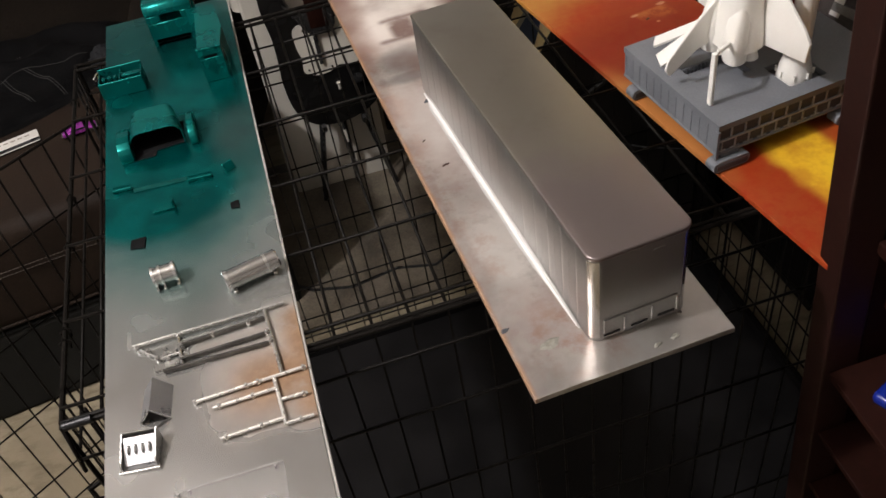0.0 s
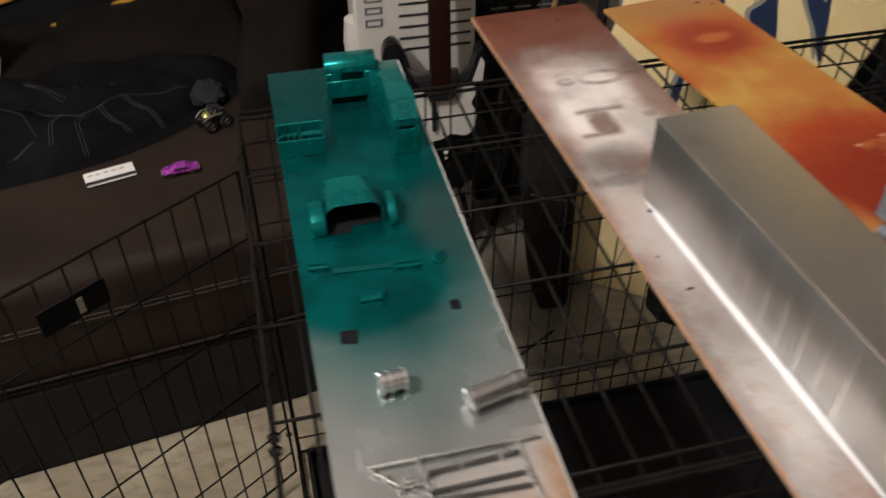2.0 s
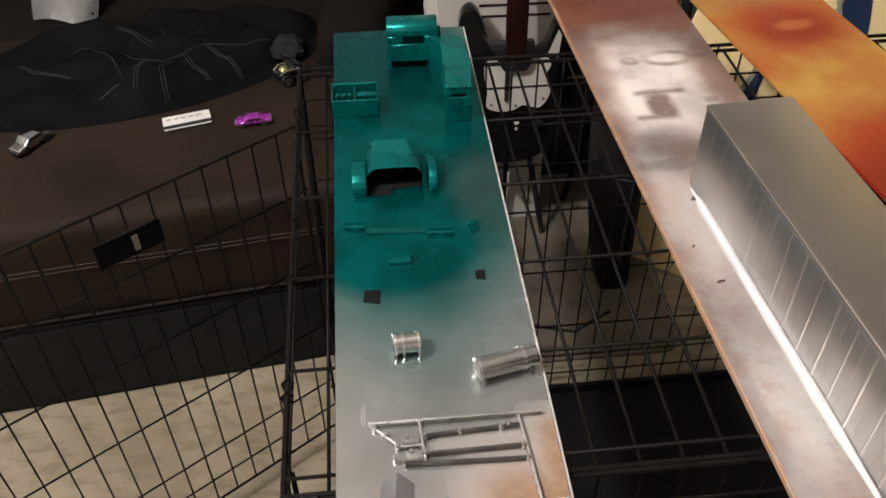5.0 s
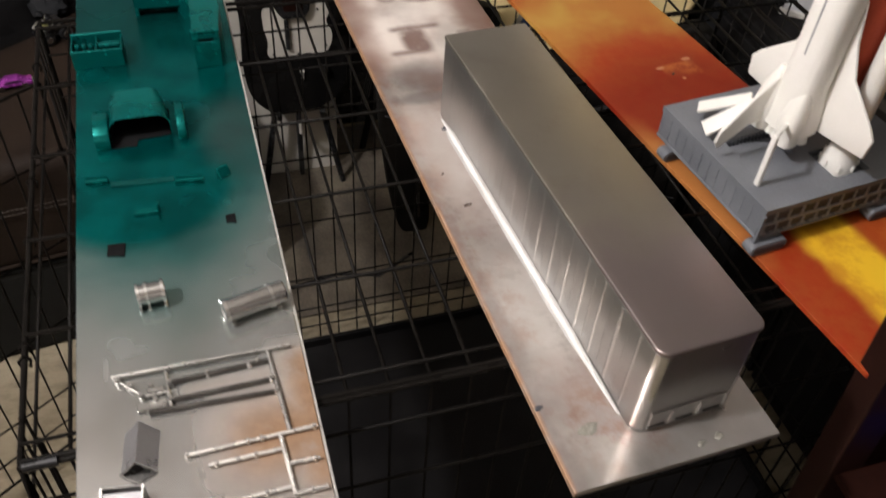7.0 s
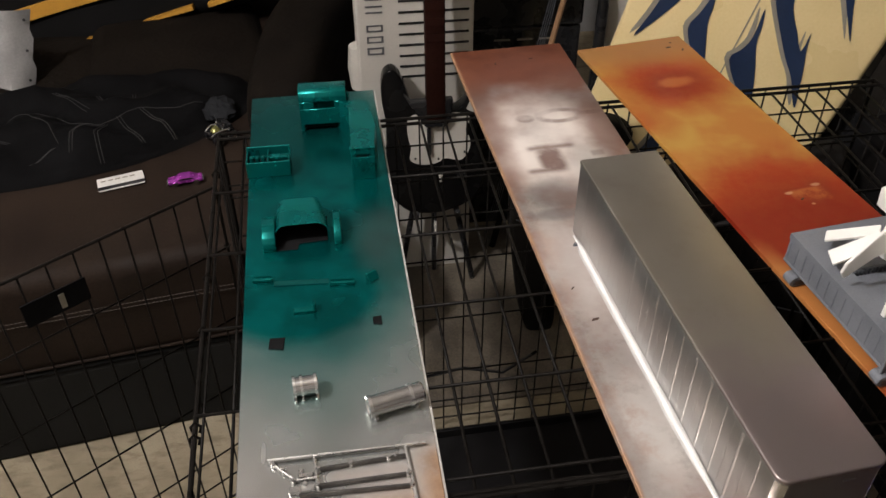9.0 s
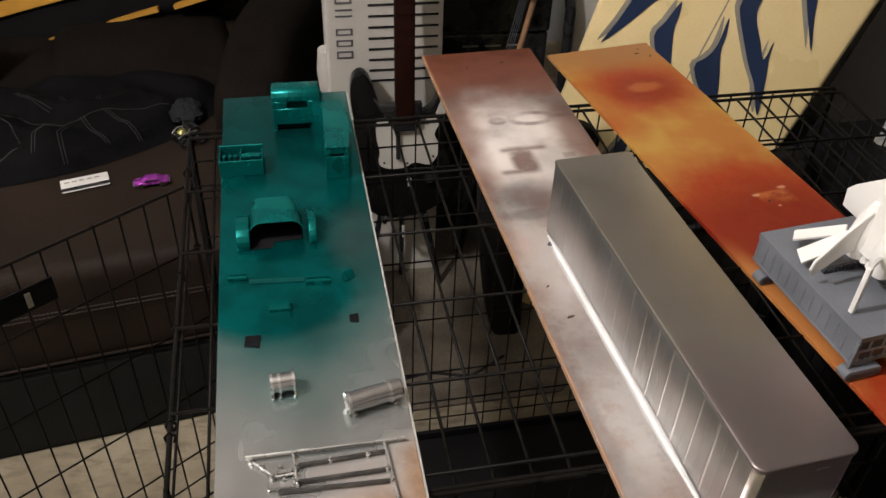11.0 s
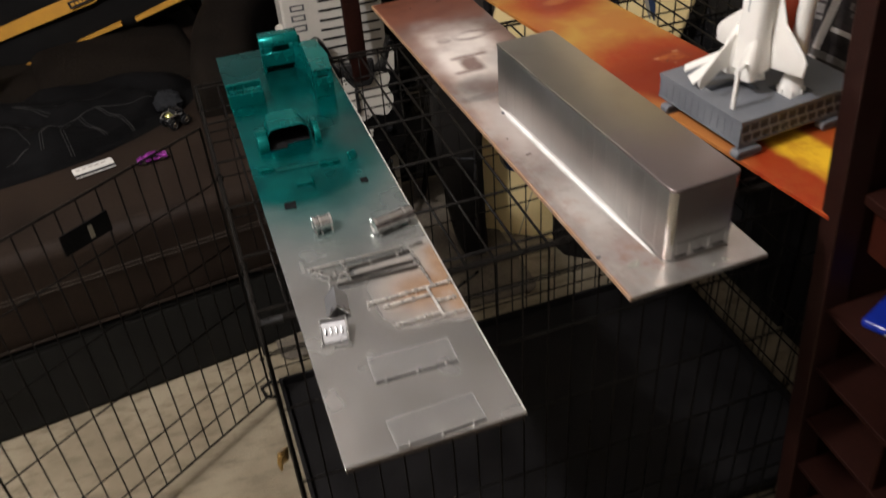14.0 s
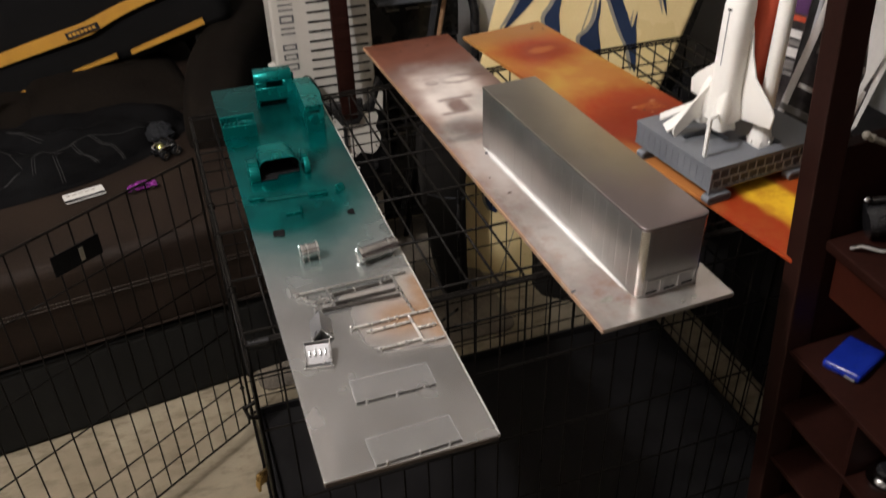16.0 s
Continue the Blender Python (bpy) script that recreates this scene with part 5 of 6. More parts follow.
def band(x0, x1, z0, z1, w0, w1, sag=0.0):
    n, lo, hi = 14, [], []
    bm = bmesh.new()
    for k in range(n + 1):
        t = k / n
        x, z, w = x0 + (x1 - x0) * t, z0 + (z1 - z0) * t + sag * math.sin(math.pi * t), w0 + (w1 - w0) * t
        y = -0.016 + 0.003 * math.sin(9 * x)
        lo.append(bm.verts.new((x, y, z)))
        hi.append(bm.verts.new((x, y, z + w)))
    for k in range(n):
        bm.faces.new((lo[k], lo[k + 1], hi[k + 1], hi[k]))
    ext = bmesh.ops.extrude_face_region(bm, geom=bm.faces[:])
    bmesh.ops.translate(bm, vec=(0, 0.02, 0), verts=[g for g in ext["geom"] if isinstance(g, bmesh.types.BMVert)])
    bmesh.ops.recalc_face_normals(bm, faces=bm.faces[:])
    return part("trim_band", bm, M_yellow, bag, "yellow trim")


band(-0.02, 0.155, -0.006, -0.008, 0.004, 0.007)
band(0.205, 0.378, -0.004, -0.006, 0.004, 0.011)
band(0.415, 0.622, -0.010, -0.002, 0.010, 0.016)
band(-0.25, 0.34, 0.068, 0.072, 0.026, 0.034, 0.004)
band(0.34, 0.58, 0.072, 0.100, 0.034, 0.018, 0.008)
label = part("label", box(0.285, 0.372, -0.0215, -0.0180, 0.080, 0.098), M_black, bag, "black woven label")
for k in range(7):
    part("label_bar", box(0.292 + k * 0.0106, 0.2996 + k * 0.0106, -0.0228, -0.0216, 0.0855, 0.0930), M_yellow, label)

# bank card
card = empty("bank_card", pose(-0.282, 0.325, 0.4185, 0, 0, 17), "white plastic card with a black stripe on the sofa", "card")
part("plastic", prism(rounded(-0.0415, 0.0415, -0.021, 0.021, 0.003, 3), 0.0009), M_card, card)
part("stripe", box(-0.0414, 0.0414, -0.0185, -0.0080, 0.0010, 0.0012), M_black, card, "black magnetic stripe")
for k in range(5):
    part("print_bar", box(-0.035 + k * 0.013, -0.026 + k * 0.013, 0.008, 0.012, 0.0010, 0.0011), M_warmgrey, card)


def toy_car(name, m, paint, trim, label):
    ob = empty(name, m, label, "toy car", "toy cars")
    part("body", prism([(-0.036, 0.006), (-0.036, 0.014), (-0.020, 0.017), (-0.010, 0.025), (0.012, 0.025), (0.022, 0.017), (0.036, 0.014), (0.037, 0.006)], 0.026, "y", 0.0018, base=-0.013), paint, ob, smooth=True)
    part("windows", prism([(-0.016, 0.0185), (-0.009, 0.0235), (0.011, 0.0235), (0.018, 0.0185)], 0.0275, "y", base=-0.01375), M_black, ob)
    for x in (-0.022, 0.022):
        for y in (-0.0125, 0.0125):
            w = part("wheel", moved(lathe([(0.003, -0.0025), (0.007, -0.0022), (0.007, 0.0022), (0.003, 0.0025)], 14), Matrix.Translation((x, y, 0.007)) @ Matrix.Rotation(radians(90), 4, "X")), trim, ob, smooth=True)
    part("bumper", box(-0.039, -0.035, -0.011, 0.011, 0.005, 0.010, 0.001), trim, ob)
    part("bumper", box(0.035, 0.039, -0.011, 0.011, 0.005, 0.010, 0.001), trim, ob)
    return ob


toy_car("toy_car", pose(-0.163, 0.312, 0.4175, 0, 0, 10) @ Matrix.Diagonal((0.85, 0.8, 0.6, 1)), M_purple, M_chrome, "small metallic purple toy car on the sofa")
jeep = empty("toy_robot_car", pose(-0.108, 0.45, 0.4175, 0, 0, 35), "small black and chrome toy buggy on the sofa", "toy car", "toy cars")
part("body", prism([(-0.022, 0.01), (-0.022, 0.022), (-0.006, 0.026), (0.0, 0.036), (0.018, 0.036), (0.022, 0.024), (0.022, 0.01)], 0.026, "y", 0.0015, base=-0.013), M_black, jeep)
part("grille", box(-0.024, -0.0215, -0.01, 0.01, 0.012, 0.02, 0.001), M_black, jeep)
part("cage", tube([(-0.004, -0.012, 0.026), (0.002, -0.012, 0.042), (0.002, 0.012, 0.042), (-0.004, 0.012, 0.026)], 0.0018, 6), M_chrome, jeep)
part("engine", lathe([(0.009, 0), (0.010, 0.004), (0.006, 0.009), (0, 0.010)], 12, centre=(-0.012, 0, 0.024)), plain("olive_gold_metal", (0.30, 0.30, 0.10), (0.4, 0.38, 0.15), 0.3, 0.8), jeep, "olive gold engine", True)
for y in (-0.009, 0.009):
    part("pipe", tube([(-0.022, y, 0.018), (-0.026, y * 1.5, 0.024), (-0.014, y * 1.7, 0.030), (0.012, y * 1.7, 0.028)], 0.0022, 8), M_chrome, jeep, "chrome pipe", True)
for x in (-0.016, 0.016):
    for y in (-0.016, 0.016):
        w = part("wheel", moved(lathe([(0.004, -0.005), (0.011, -0.0045), (0.011, 0.0045), (0.004, 0.005)], 16), Matrix.Translation((x, y, 0.011)) @ Matrix.Rotation(radians(90), 4, "X")), M_black, jeep, smooth=True)
        part("hub", moved(lathe([(0.006, -0.0056), (0.005, -0.0062), (0.005, 0.0062), (0.006, 0.0056)], 12), Matrix.Translation((x, y, 0.011)) @ Matrix.Rotation(radians(90), 4, "X")), M_chrome, w)
toy_car("toy_car", pose(-0.535, 0.266, 0.4175, 0, 0, 60), M_chrome, M_black, "small chrome toy car on the sofa")
M_dullpaper = plain("dull_paper", (0.24, 0.235, 0.225), (0.32, 0.31, 0.295), 0.7, 0, 20, 200, 0.2)
sheet = bmesh.new()
grid = [[sheet.verts.new((-0.075 + 0.125 * i / 8 + (0.003 * ((k * 7) % 3 - 1) if i == 8 else 0), 0.012 * math.sin(i * 0.9) + 0.01 * noise.noise((i * 0.5, k * 0.6, 2)), 0.17 * k / 8)) for i in range(9)] for k in range(9)]
for k in range(8):
    for i in range(8):
        sheet.faces.new((grid[k][i], grid[k][i + 1], grid[k + 1][i + 1], grid[k + 1][i]))
ext = bmesh.ops.extrude_face_region(sheet, geom=sheet.faces[:])
bmesh.ops.translate(sheet, vec=(0, 0.0006, 0), verts=[g for g in ext["geom"] if isinstance(g, bmesh.types.BMVert)])
bmesh.ops.recalc_face_normals(sheet, faces=sheet.faces[:])
paper = empty("paper_sheet", pose(-0.575, 0.695, 0.425, -8, 10, 10), "crumpled white paper sheet leaning on the sofa", "paper")
part("sheet", sheet, M_dullpaper, paper, smooth=True)
for z in (0.02, 0.085, 0.15):
    part("punch_hole", moved(lathe([(0.003, 0), (0.003, 0.001)], 10), Matrix.Translation((0.040, -0.004, z)) @ Matrix.Rotation(radians(90), 4, "X")), M_black, paper)

# ---- back corner ----
tower = empty("storage_tower", pose(0.168, 0.50, 0, 0, 0, 1.5), "white plastic game tower with rows of black slots", "storage tower")
part("shell", box(0, 0.228, 0, 0.10, 0, 1.05, 0.006), M_pale, tower)
part("foot_bulge", moved(lathe([(0.0, -0.05), (0.022, -0.045), (0.026, 0.0), (0.022, 0.045), (0.0, 0.05)], 14), pose(0.006, 0.03, 0.52)), M_pale, tower, smooth=True)
for k in range(24):
    z = 0.505 + 0.0225 * k
    part("slot", box(0.082, 0.218, -0.0012, 0.0012, z, z + 0.0045), M_black, tower, "black slot")
M_ink = plain("grey_ink", (0.07, 0.07, 0.075), (0.1, 0.1, 0.105), 0.6)
z = 0.555
for k, (h, kind) in enumerate(((0.021, 0), (0.019, 0), (0.019, 0), (0.010, 2), (0.021, 1), (0.025, 0), (0.021, 1), (0.022, 1), (0.010, 2))):
    if kind < 2:
        glyph = box(0.020, 0.052, -0.0010, 0.0008, z + h * 0.15, z + h * 0.30)
        glyph = box(0.020, 0.052, -0.0010, 0.0008, z + h * 0.72, z + h * 0.87, bm=glyph)
        if kind == 0:
            glyph = box(0.020, 0.024, -0.0010, 0.0008, z + h * 0.3, z + h * 0.72, bm=glyph)
            glyph = box(0.048, 0.052, -0.0010, 0.0008, z + h * 0.3, z + h * 0.72, bm=glyph)
        part("print_bar", glyph, M_ink, tower, "grey printed bars")
    z += h + 0.004

guitar = empty("toy_guitar", pose(0.312, 0.405, 0.0, -3, 0, 0), "black toy guitar with a white pickguard on a stand", "guitar")
outline = [(-0.025, 0.465), (-0.045, 0.48), (-0.062, 0.535), (-0.080, 0.558), (-0.100, 0.545), (-0.104, 0.50), (-0.098, 0.45), (-0.098, 0.40), (-0.101, 0.34), (-0.092, 0.275), (-0.060, 0.236), (-0.015, 0.226), (0.03, 0.232), (0.075, 0.256), (0.099, 0.30), (0.093, 0.36), (0.08, 0.40), (0.088, 0.45), (0.092, 0.50), (0.086, 0.53), (0.074, 0.53), (0.062, 0.49), (0.045, 0.47), (0.02, 0.465)]
M_gloss = plain("black_gloss", (0.005, 0.0048, 0.0048), (0.0075, 0.0072, 0.0072), 0.22, 0, 15, 300, 0.05, Specular_IOR_Level=0.14)


def smoothed(pts, n=4):
    """A closed outline rounded through its corner points."""
    out, m = [], len(pts)
    for i in range(m):
        p0, p1, p2, p3 = (Vector(pts[(i + k) % m]) for k in (-1, 0, 1, 2))
        for k in range(n):
            t = k / n
            q = 0.5 * (2 * p1 + (p2 - p0) * t + (2 * p0 - 5 * p1 + 4 * p2 - p3) * t * t + (3 * p1 - p0 - 3 * p2 + p3) * t ** 3)
            out.append((q.x, q.y))
    return out


part("body", prism(smoothed(outline), 0.036, "y", 0.004, base=0.0, segs=3), M_gloss, guitar, smooth=True)
guard = [(-0.045, 0.462), (0.050, 0.462), (0.068, 0.448), (0.060, 0.425), (0.070, 0.400), (0.066, 0.375), (0.050, 0.356), (0.020, 0.362), (0.0, 0.352), (-0.03, 0.350), (-0.052, 0.362), (-0.050, 0.39), (-0.056, 0.425)]
part("pickguard", prism(smoothed(guard), 0.003, "y", 0.0, base=-0.0034), M_pale, guitar, "white pickguard")
part("horn_guard", prism([(0.062, 0.47), (0.078, 0.515), (0.084, 0.505), (0.08, 0.46)], 0.003, "y", base=-0.0034), M_pale, guitar, "white pickguard")
part("neck", box(-0.019, 0.019, -0.018, 0.004, 0.455, 1.12, 0.004), M_wood, guitar, "dark red-brown neck", True)
part("neck_block", prism([(-0.062, 0.512), (-0.05, 0.498), (0.034, 0.50), (0.03, 0.455), (0.02, 0.44), (-0.02, 0.44), (-0.03, 0.455)], 0.018, "y", 0.003, base=-0.016), M_black, guitar)
for k in range(6):
    part("fret_button", box(-0.017, 0.017, -0.0195, -0.0182, 0.62 + k * 0.03, 0.635 + k * 0.03), M_wood, guitar)
for x, z in ((-0.035, 0.45), (0.045, 0.45), (-0.042, 0.365), (0.058, 0.375), (0.005, 0.362)):
    part("screw", moved(lathe([(0.003, 0), (0.002, 0.0015)], 8), Matrix.Translation((x, -0.0035, z)) @ Matrix.Rotation(radians(90), 4, "X")), M_chrome, guitar)
part("strum_bar", box(-0.018, -0.010, -0.012, -0.0035, 0.375, 0.435, 0.002), M_black, guitar)
knob = part("knob", moved(lathe([(0.010, 0), (0.009, 0.009), (0, 0.0095)], 14), Matrix.Translation((0.050, -0.0035, 0.325)) @ Matrix.Rotation(radians(90), 4, "X")), M_black, guitar, smooth=True)
part("strap_pin", lathe([(0.003, 0.0), (0.003, 0.012), (0.005, 0.014), (0.005, 0.016)], 10, centre=(0.009, -0.004, 0.308)), M_pale, guitar)
part("cable_plug", box(-0.006, 0.000, -0.002, 0.004, 0.176, 0.206, 0.001), M_pale, guitar, "white plug")
part("cable", tube([(-0.003, 0.001, 0.2062), (-0.003, 0.004, 0.2265)], 0.0018, 6), M_black, guitar, "short black cable", True)

gstand = empty("guitar_stand", pose(0.312, 0.405, 0.0), "black folding guitar stand on the floor", "stand")
for sgn in (-1, 1):
    part("leg", tube([(sgn * 0.085, 0.045, 0.007), (sgn * 0.045, 0.060, 0.215), (sgn * 0.020, 0.064, 0.32)], 0.0065, 8), M_black, gstand, smooth=True)
    part("cradle_arm", tube([(sgn * 0.045, 0.060, 0.215), (sgn * 0.044, 0.030, 0.2195), (sgn * 0.043, 0.006, 0.2215), (sgn * 0.043, -0.004, 0.240)], 0.0055, 8), M_black, gstand, smooth=True)
part("cross_bar", tube([(-0.045, 0.060, 0.215), (0.045, 0.060, 0.215)], 0.0055, 8), M_black, gstand, smooth=True)
part("rear_leg", tube([(0.0, 0.064, 0.32), (0.0, 0.086, 0.007)], 0.0060, 8), M_black, gstand, smooth=True)

# Stand-in for a dark gap, outlined to fit the camera's view.
filler = empty("soft_filler", pose(0.0, 0.262, 0.0, -4, 0, 0), "black stand-in shape covering the surfboard's lower left edge", "bag")
filler_line = [(0.500, 0.0), (0.546, 0.0), (0.550, 0.12), (0.551, 0.24), (0.556, 0.335), (0.600, 0.395), (0.655, 0.435), (0.674, 0.475), (0.630, 0.505), (0.550, 0.510), (0.480, 0.490), (0.448, 0.44), (0.444, 0.36), (0.450, 0.26), (0.464, 0.13), (0.480, 0.04)]


def soft_filler(line):
    bm = prism(smoothed(line, 3), 0.045, "y", 0.010, base=0.0, segs=3)
    for v in bm.verts:
        v.co.y += 0.006 * noise.noise(v.co * 14)
    return bm


M_filler = plain("murky_filler_black", (0.009, 0.0082, 0.0074), (0.017, 0.0155, 0.014), 0.9, 0, 10, 400, 0.5, 0.001, Specular_IOR_Level=0.1)
part("shell", soft_filler(filler_line), M_filler, filler, smooth=True)
part("seam", tube([(x, -0.001, z) for x, z in ((0.456, 0.30), (0.49, 0.285), (0.52, 0.278), (0.545, 0.272))], 0.0016, 6), M_greydark, filler, "added grey piping", True)
part("strap", tube([(0.525, -0.004, 0.05), (0.520, -0.012, 0.13), (0.526, -0.006, 0.21), (0.530, -0.002, 0.30)], 0.004, 6), M_black, filler, "added black strap", True)

# black stack of audio gear and a stand pole
gear = empty("audio_stack", pose(0.415, 0.66, 0), "dim black audio gear stacked behind the boards", "audio gear")
for k, (z0, z1) in enumerate(((0.0, 0.30), (0.305, 0.52), (0.525, 0.64), (0.645, 0.80))):
    unit = part("unit", box(0.0, 0.24, 0.01 * (k % 2), 0.3, z0, z1, 0.006), M_black, gear)
    for j in range(3):
        part("print_bar", box(0.05 + 0.05 * j, 0.085 + 0.05 * j, 0.01 * (k % 2) - 0.0012, 0.01 * (k % 2) + 0.001, z1 - 0.03, z1 - 0.026), M_warmgrey, unit)
part("open_tray", box(0.01, 0.20, -0.10, 0.0, 0.66, 0.668, 0.001), M_greydark, gear)
pole = empty("stand_pole", pose(0.535, 0.56, 0), "thin tan wooden stand pole with strings", "pole")
part("pole", tube([(-0.075, 0, 0), (0.14, 0.0, 1.1)], 0.006, 8), plain("tan_wood", (0.25, 0.14, 0.07), (0.33, 0.19, 0.1), 0.5), pole, smooth=True)
# Black cover added so the lower pole is lost in the dark.
part("dark_cover", tube([(-0.0755, 0, 0), (0.0233, 0, 0.505)], 0.0075, 8), M_blackcloth, pole, "black cover added to hide the lower pole", True)
for k in range(4):
    part("string", tube([(-0.087 - 0.005 * k, 0, 0.0), (0.122 - 0.004 * k, 0, 1.1)], 0.0008, 4), M_greydark, pole)
stand = empty("music_stand", pose(0.655, 0.53, 0), "black bent tube stand beside the surfboard", "stand")
part("tube", tube([(0, 0, 0), (0, 0, 0.63), (-0.008, 0, 0.665), (-0.027, 0, 0.681), (-0.08, 0, 0.687), (-0.11, 0, 0.685)], 0.011, 10), M_black, stand, smooth=True)
tagged(link("trim", box(0.674, 0.73, 0.55, 0.60, 0, 1.3, 0.003), M_pale), "white painted corner trim beside the gear", "trim", kind="structure")

# surfboard
SURF = pose(0.612, 0.338, 0.0, 0, 0, -33.7) @ pose(0, 0, 0, -5, 0, 0)
surf = empty("surfboard", SURF, "cream surfboard with navy flame shapes leaning behind the crate", "surfboard")
HALF = ((0.10, -0.735), (0.165, -0.66), (0.192, -0.45), (0.200, -0.2), (0.205, 0.0), (0.207, 0.2), (0.195, 0.4), (0.15, 0.6), (0.08, 0.74), (0.03, 0.78))
prof = [(x, z) for x, z in HALF] + [(-x, z) for x, z in HALF[::-1]]
turn = pose(0.212, 0, 0.675) @ pose(0, 0, 0, 0, 14, 0)
part("deck", moved(prism(prof, 0.045, "y", 0.010, base=0.0, segs=4), turn), M_cream, surf, smooth=True)
part("stringer", moved(box(-0.0012, 0.0012, -0.0010, 0.0002, -0.70, 0.74), turn), M_warmgrey, surf, "thin centre line")
LEAVES = (
    ((0.031, 0.641), (0.054, 0.687), (0.074, 0.733), (0.082, 0.76), (0.101, 0.75), (0.164, 0.80), (0.135, 0.753), (0.11, 0.732), (0.08, 0.694)),
    ((0.123, 0.674), (0.138, 0.704), (0.157, 0.743), (0.158, 0.716), (0.155, 0.685), (0.165, 0.60), (0.15, 0.53), (0.14, 0.62)),
    ((0.204, 0.633), (0.22, 0.656), (0.233, 0.68), (0.241, 0.732), (0.244, 0.7), (0.242, 0.669), (0.254, 0.606), (0.262, 0.50), (0.235, 0.57)),
    ((0.256, 0.743), (0.255, 0.762), (0.261, 0.79), (0.288, 0.79), (0.283, 0.758), (0.286, 0.736), (0.301, 0.703), (0.314, 0.674), (0.322, 0.708), (0.322, 0.677), (0.326, 0.648), (0.331, 0.577), (0.322, 0.591), (0.311, 0.626), (0.295, 0.654), (0.279, 0.688)),
    ((0.349, 0.80), (0.366, 0.80), (0.372, 0.76), (0.383, 0.705), (0.37, 0.737), (0.358, 0.769)),
    ((0.26, 0.792), (0.30, 0.88), (0.33, 0.96), (0.335, 0.90), (0.31, 0.82), (0.288, 0.792)),
    ((0.12, 0.82), (0.16, 0.90), (0.22, 0.98), (0.20, 0.90), (0.16, 0.83)),
    ((0.06, 0.38), (0.10, 0.46), (0.12, 0.54), (0.115, 0.44), (0.085, 0.34)),
    ((0.17, 0.30), (0.20, 0.38), (0.215, 0.47), (0.215, 0.37), (0.195, 0.27)),
    ((0.0, 0.22), (0.04, 0.29), (0.06, 0.36), (0.06, 0.27), (0.03, 0.18)),
)
for leaf in LEAVES:
    part("flame", prism(smoothed(leaf, 3), 0.0012, "y", base=-0.0022), M_blue, surf, "navy painted flame")
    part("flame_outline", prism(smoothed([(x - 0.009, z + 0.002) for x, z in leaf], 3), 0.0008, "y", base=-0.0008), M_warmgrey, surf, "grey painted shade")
# Panel added for the dark band here, widened to hide carpet behind.
side_strip = empty("dark_filler_panel", SURF @ pose(0.212, 0.048, 0.675, 0, 14, 0), "black panel added for the dark band beside the surfboard", "board")
part("panel", prism([(0.10, -0.60), (0.34, -0.575), (0.372, -0.25), (0.30, -0.12), (0.222, 0.0), (0.214, 0.6), (0.15, 0.75), (0.10, 0.7)], 0.02, "y", 0.003, base=0.0), M_black, side_strip)
# Stand-in for an unidentified dark mass, outlined to fit the camera's view.
slump = empty("foot_filler", pose(0.612, 0.338, 0.0, 0, 0, -33.7) @ pose(0, -0.064, 0.0, -4, 0, 0), "black stand-in shape before the surfboard's lower right", "bag")
slump_line = [(0.170, 0.0), (0.140, 0.10), (0.124, 0.24), (0.122, 0.37), (0.150, 0.432), (0.215, 0.440), (0.285, 0.452), (0.345, 0.515), (0.400, 0.555), (0.445, 0.52), (0.455, 0.38), (0.460, 0.18), (0.450, 0.0)]
part("shell", soft_filler(slump_line), M_filler, slump, smooth=True)
part("strap", tube([(0.20, -0.006, 0.30), (0.26, -0.012, 0.36), (0.33, -0.010, 0.40), (0.40, -0.006, 0.43)], 0.006, 6), M_black, slump, "black strap added across the stand-in", True)
part("seam", tube([(0.135, -0.002, 0.20), (0.24, -0.003, 0.215), (0.34, -0.003, 0.21), (0.452, -0.002, 0.22)], 0.0016, 6), M_greydark, slump, "added grey piping", True)
tagged(link("wall_1", moved(box(0.0, 1.2, 0.0, 0.06, 0, 2.4), pose(0.93, 0.62, 0, 0, 0, -38)), M_wall), "grey painted wall corner behind the crate", "wall", kind="structure")

# black cabinet, grey sheet and boxes behind the shuttle
cabinet = empty("black_cabinet", pose(1.066, -0.64, 0, 0, 0, 2.8), "black low cabinet standing beside the crate", "cabinet")
part("body", box(0, 0.24, 0, 0.80, 0.02, 0.545, 0.004), M_tray, cabinet)
part("top", box(-0.008, 0.248, -0.008, 0.808, 0.546, 0.568, 0.004), M_tray, cabinet)
for y in (0.004, 0.404):
    cdoor = part("door", box(-0.016, -0.0005, y, y + 0.392, 0.03, 0.54, 0.003), M_tray, cabinet)
    part("handle", box(-0.024, -0.0165, y + 0.19, y + 0.20, 0.26, 0.36, 0.002), M_tray, cdoor)
M_print = plain("grey_print_card", (0.50, 0.505, 0.52), (0.62, 0.625, 0.64), 0.5, 0, 40, 220, 0.2)
board_sheet = empty("grey_card_sheet", pose(1.082, 0.09, 0.569, -3, 3, -30), "grey printed card sheet standing behind the shuttle", "card sheet")
part("sheet", box(0, 0.145, 0, 0.004, 0.0, 0.62, 0.001), M_print, board_sheet)
part("foot_strip", box(-0.004, 0.05, -0.003, 0.007, 0.0, 0.010, 0.001), M_card, board_sheet, "white foot strip")
for k in range(11):
    for j in range(3):
        part("print_bar", box(0.018 + j * 0.036, 0.044 + j * 0.036, -0.0008, 0.0005, 0.06 + k * 0.045, 0.066 + k * 0.045), M_edge, board_sheet)

M_boxprint = plain("dark_printed_box", (0.016, 0.014, 0.015), (0.06, 0.05, 0.047), 0.4, 0, 35, 200, 0.1)
M_boxgrey = plain("grey_print", (0.16, 0.15, 0.14), (0.24, 0.225, 0.21), 0.5, 0, 60, 300, 0.1)
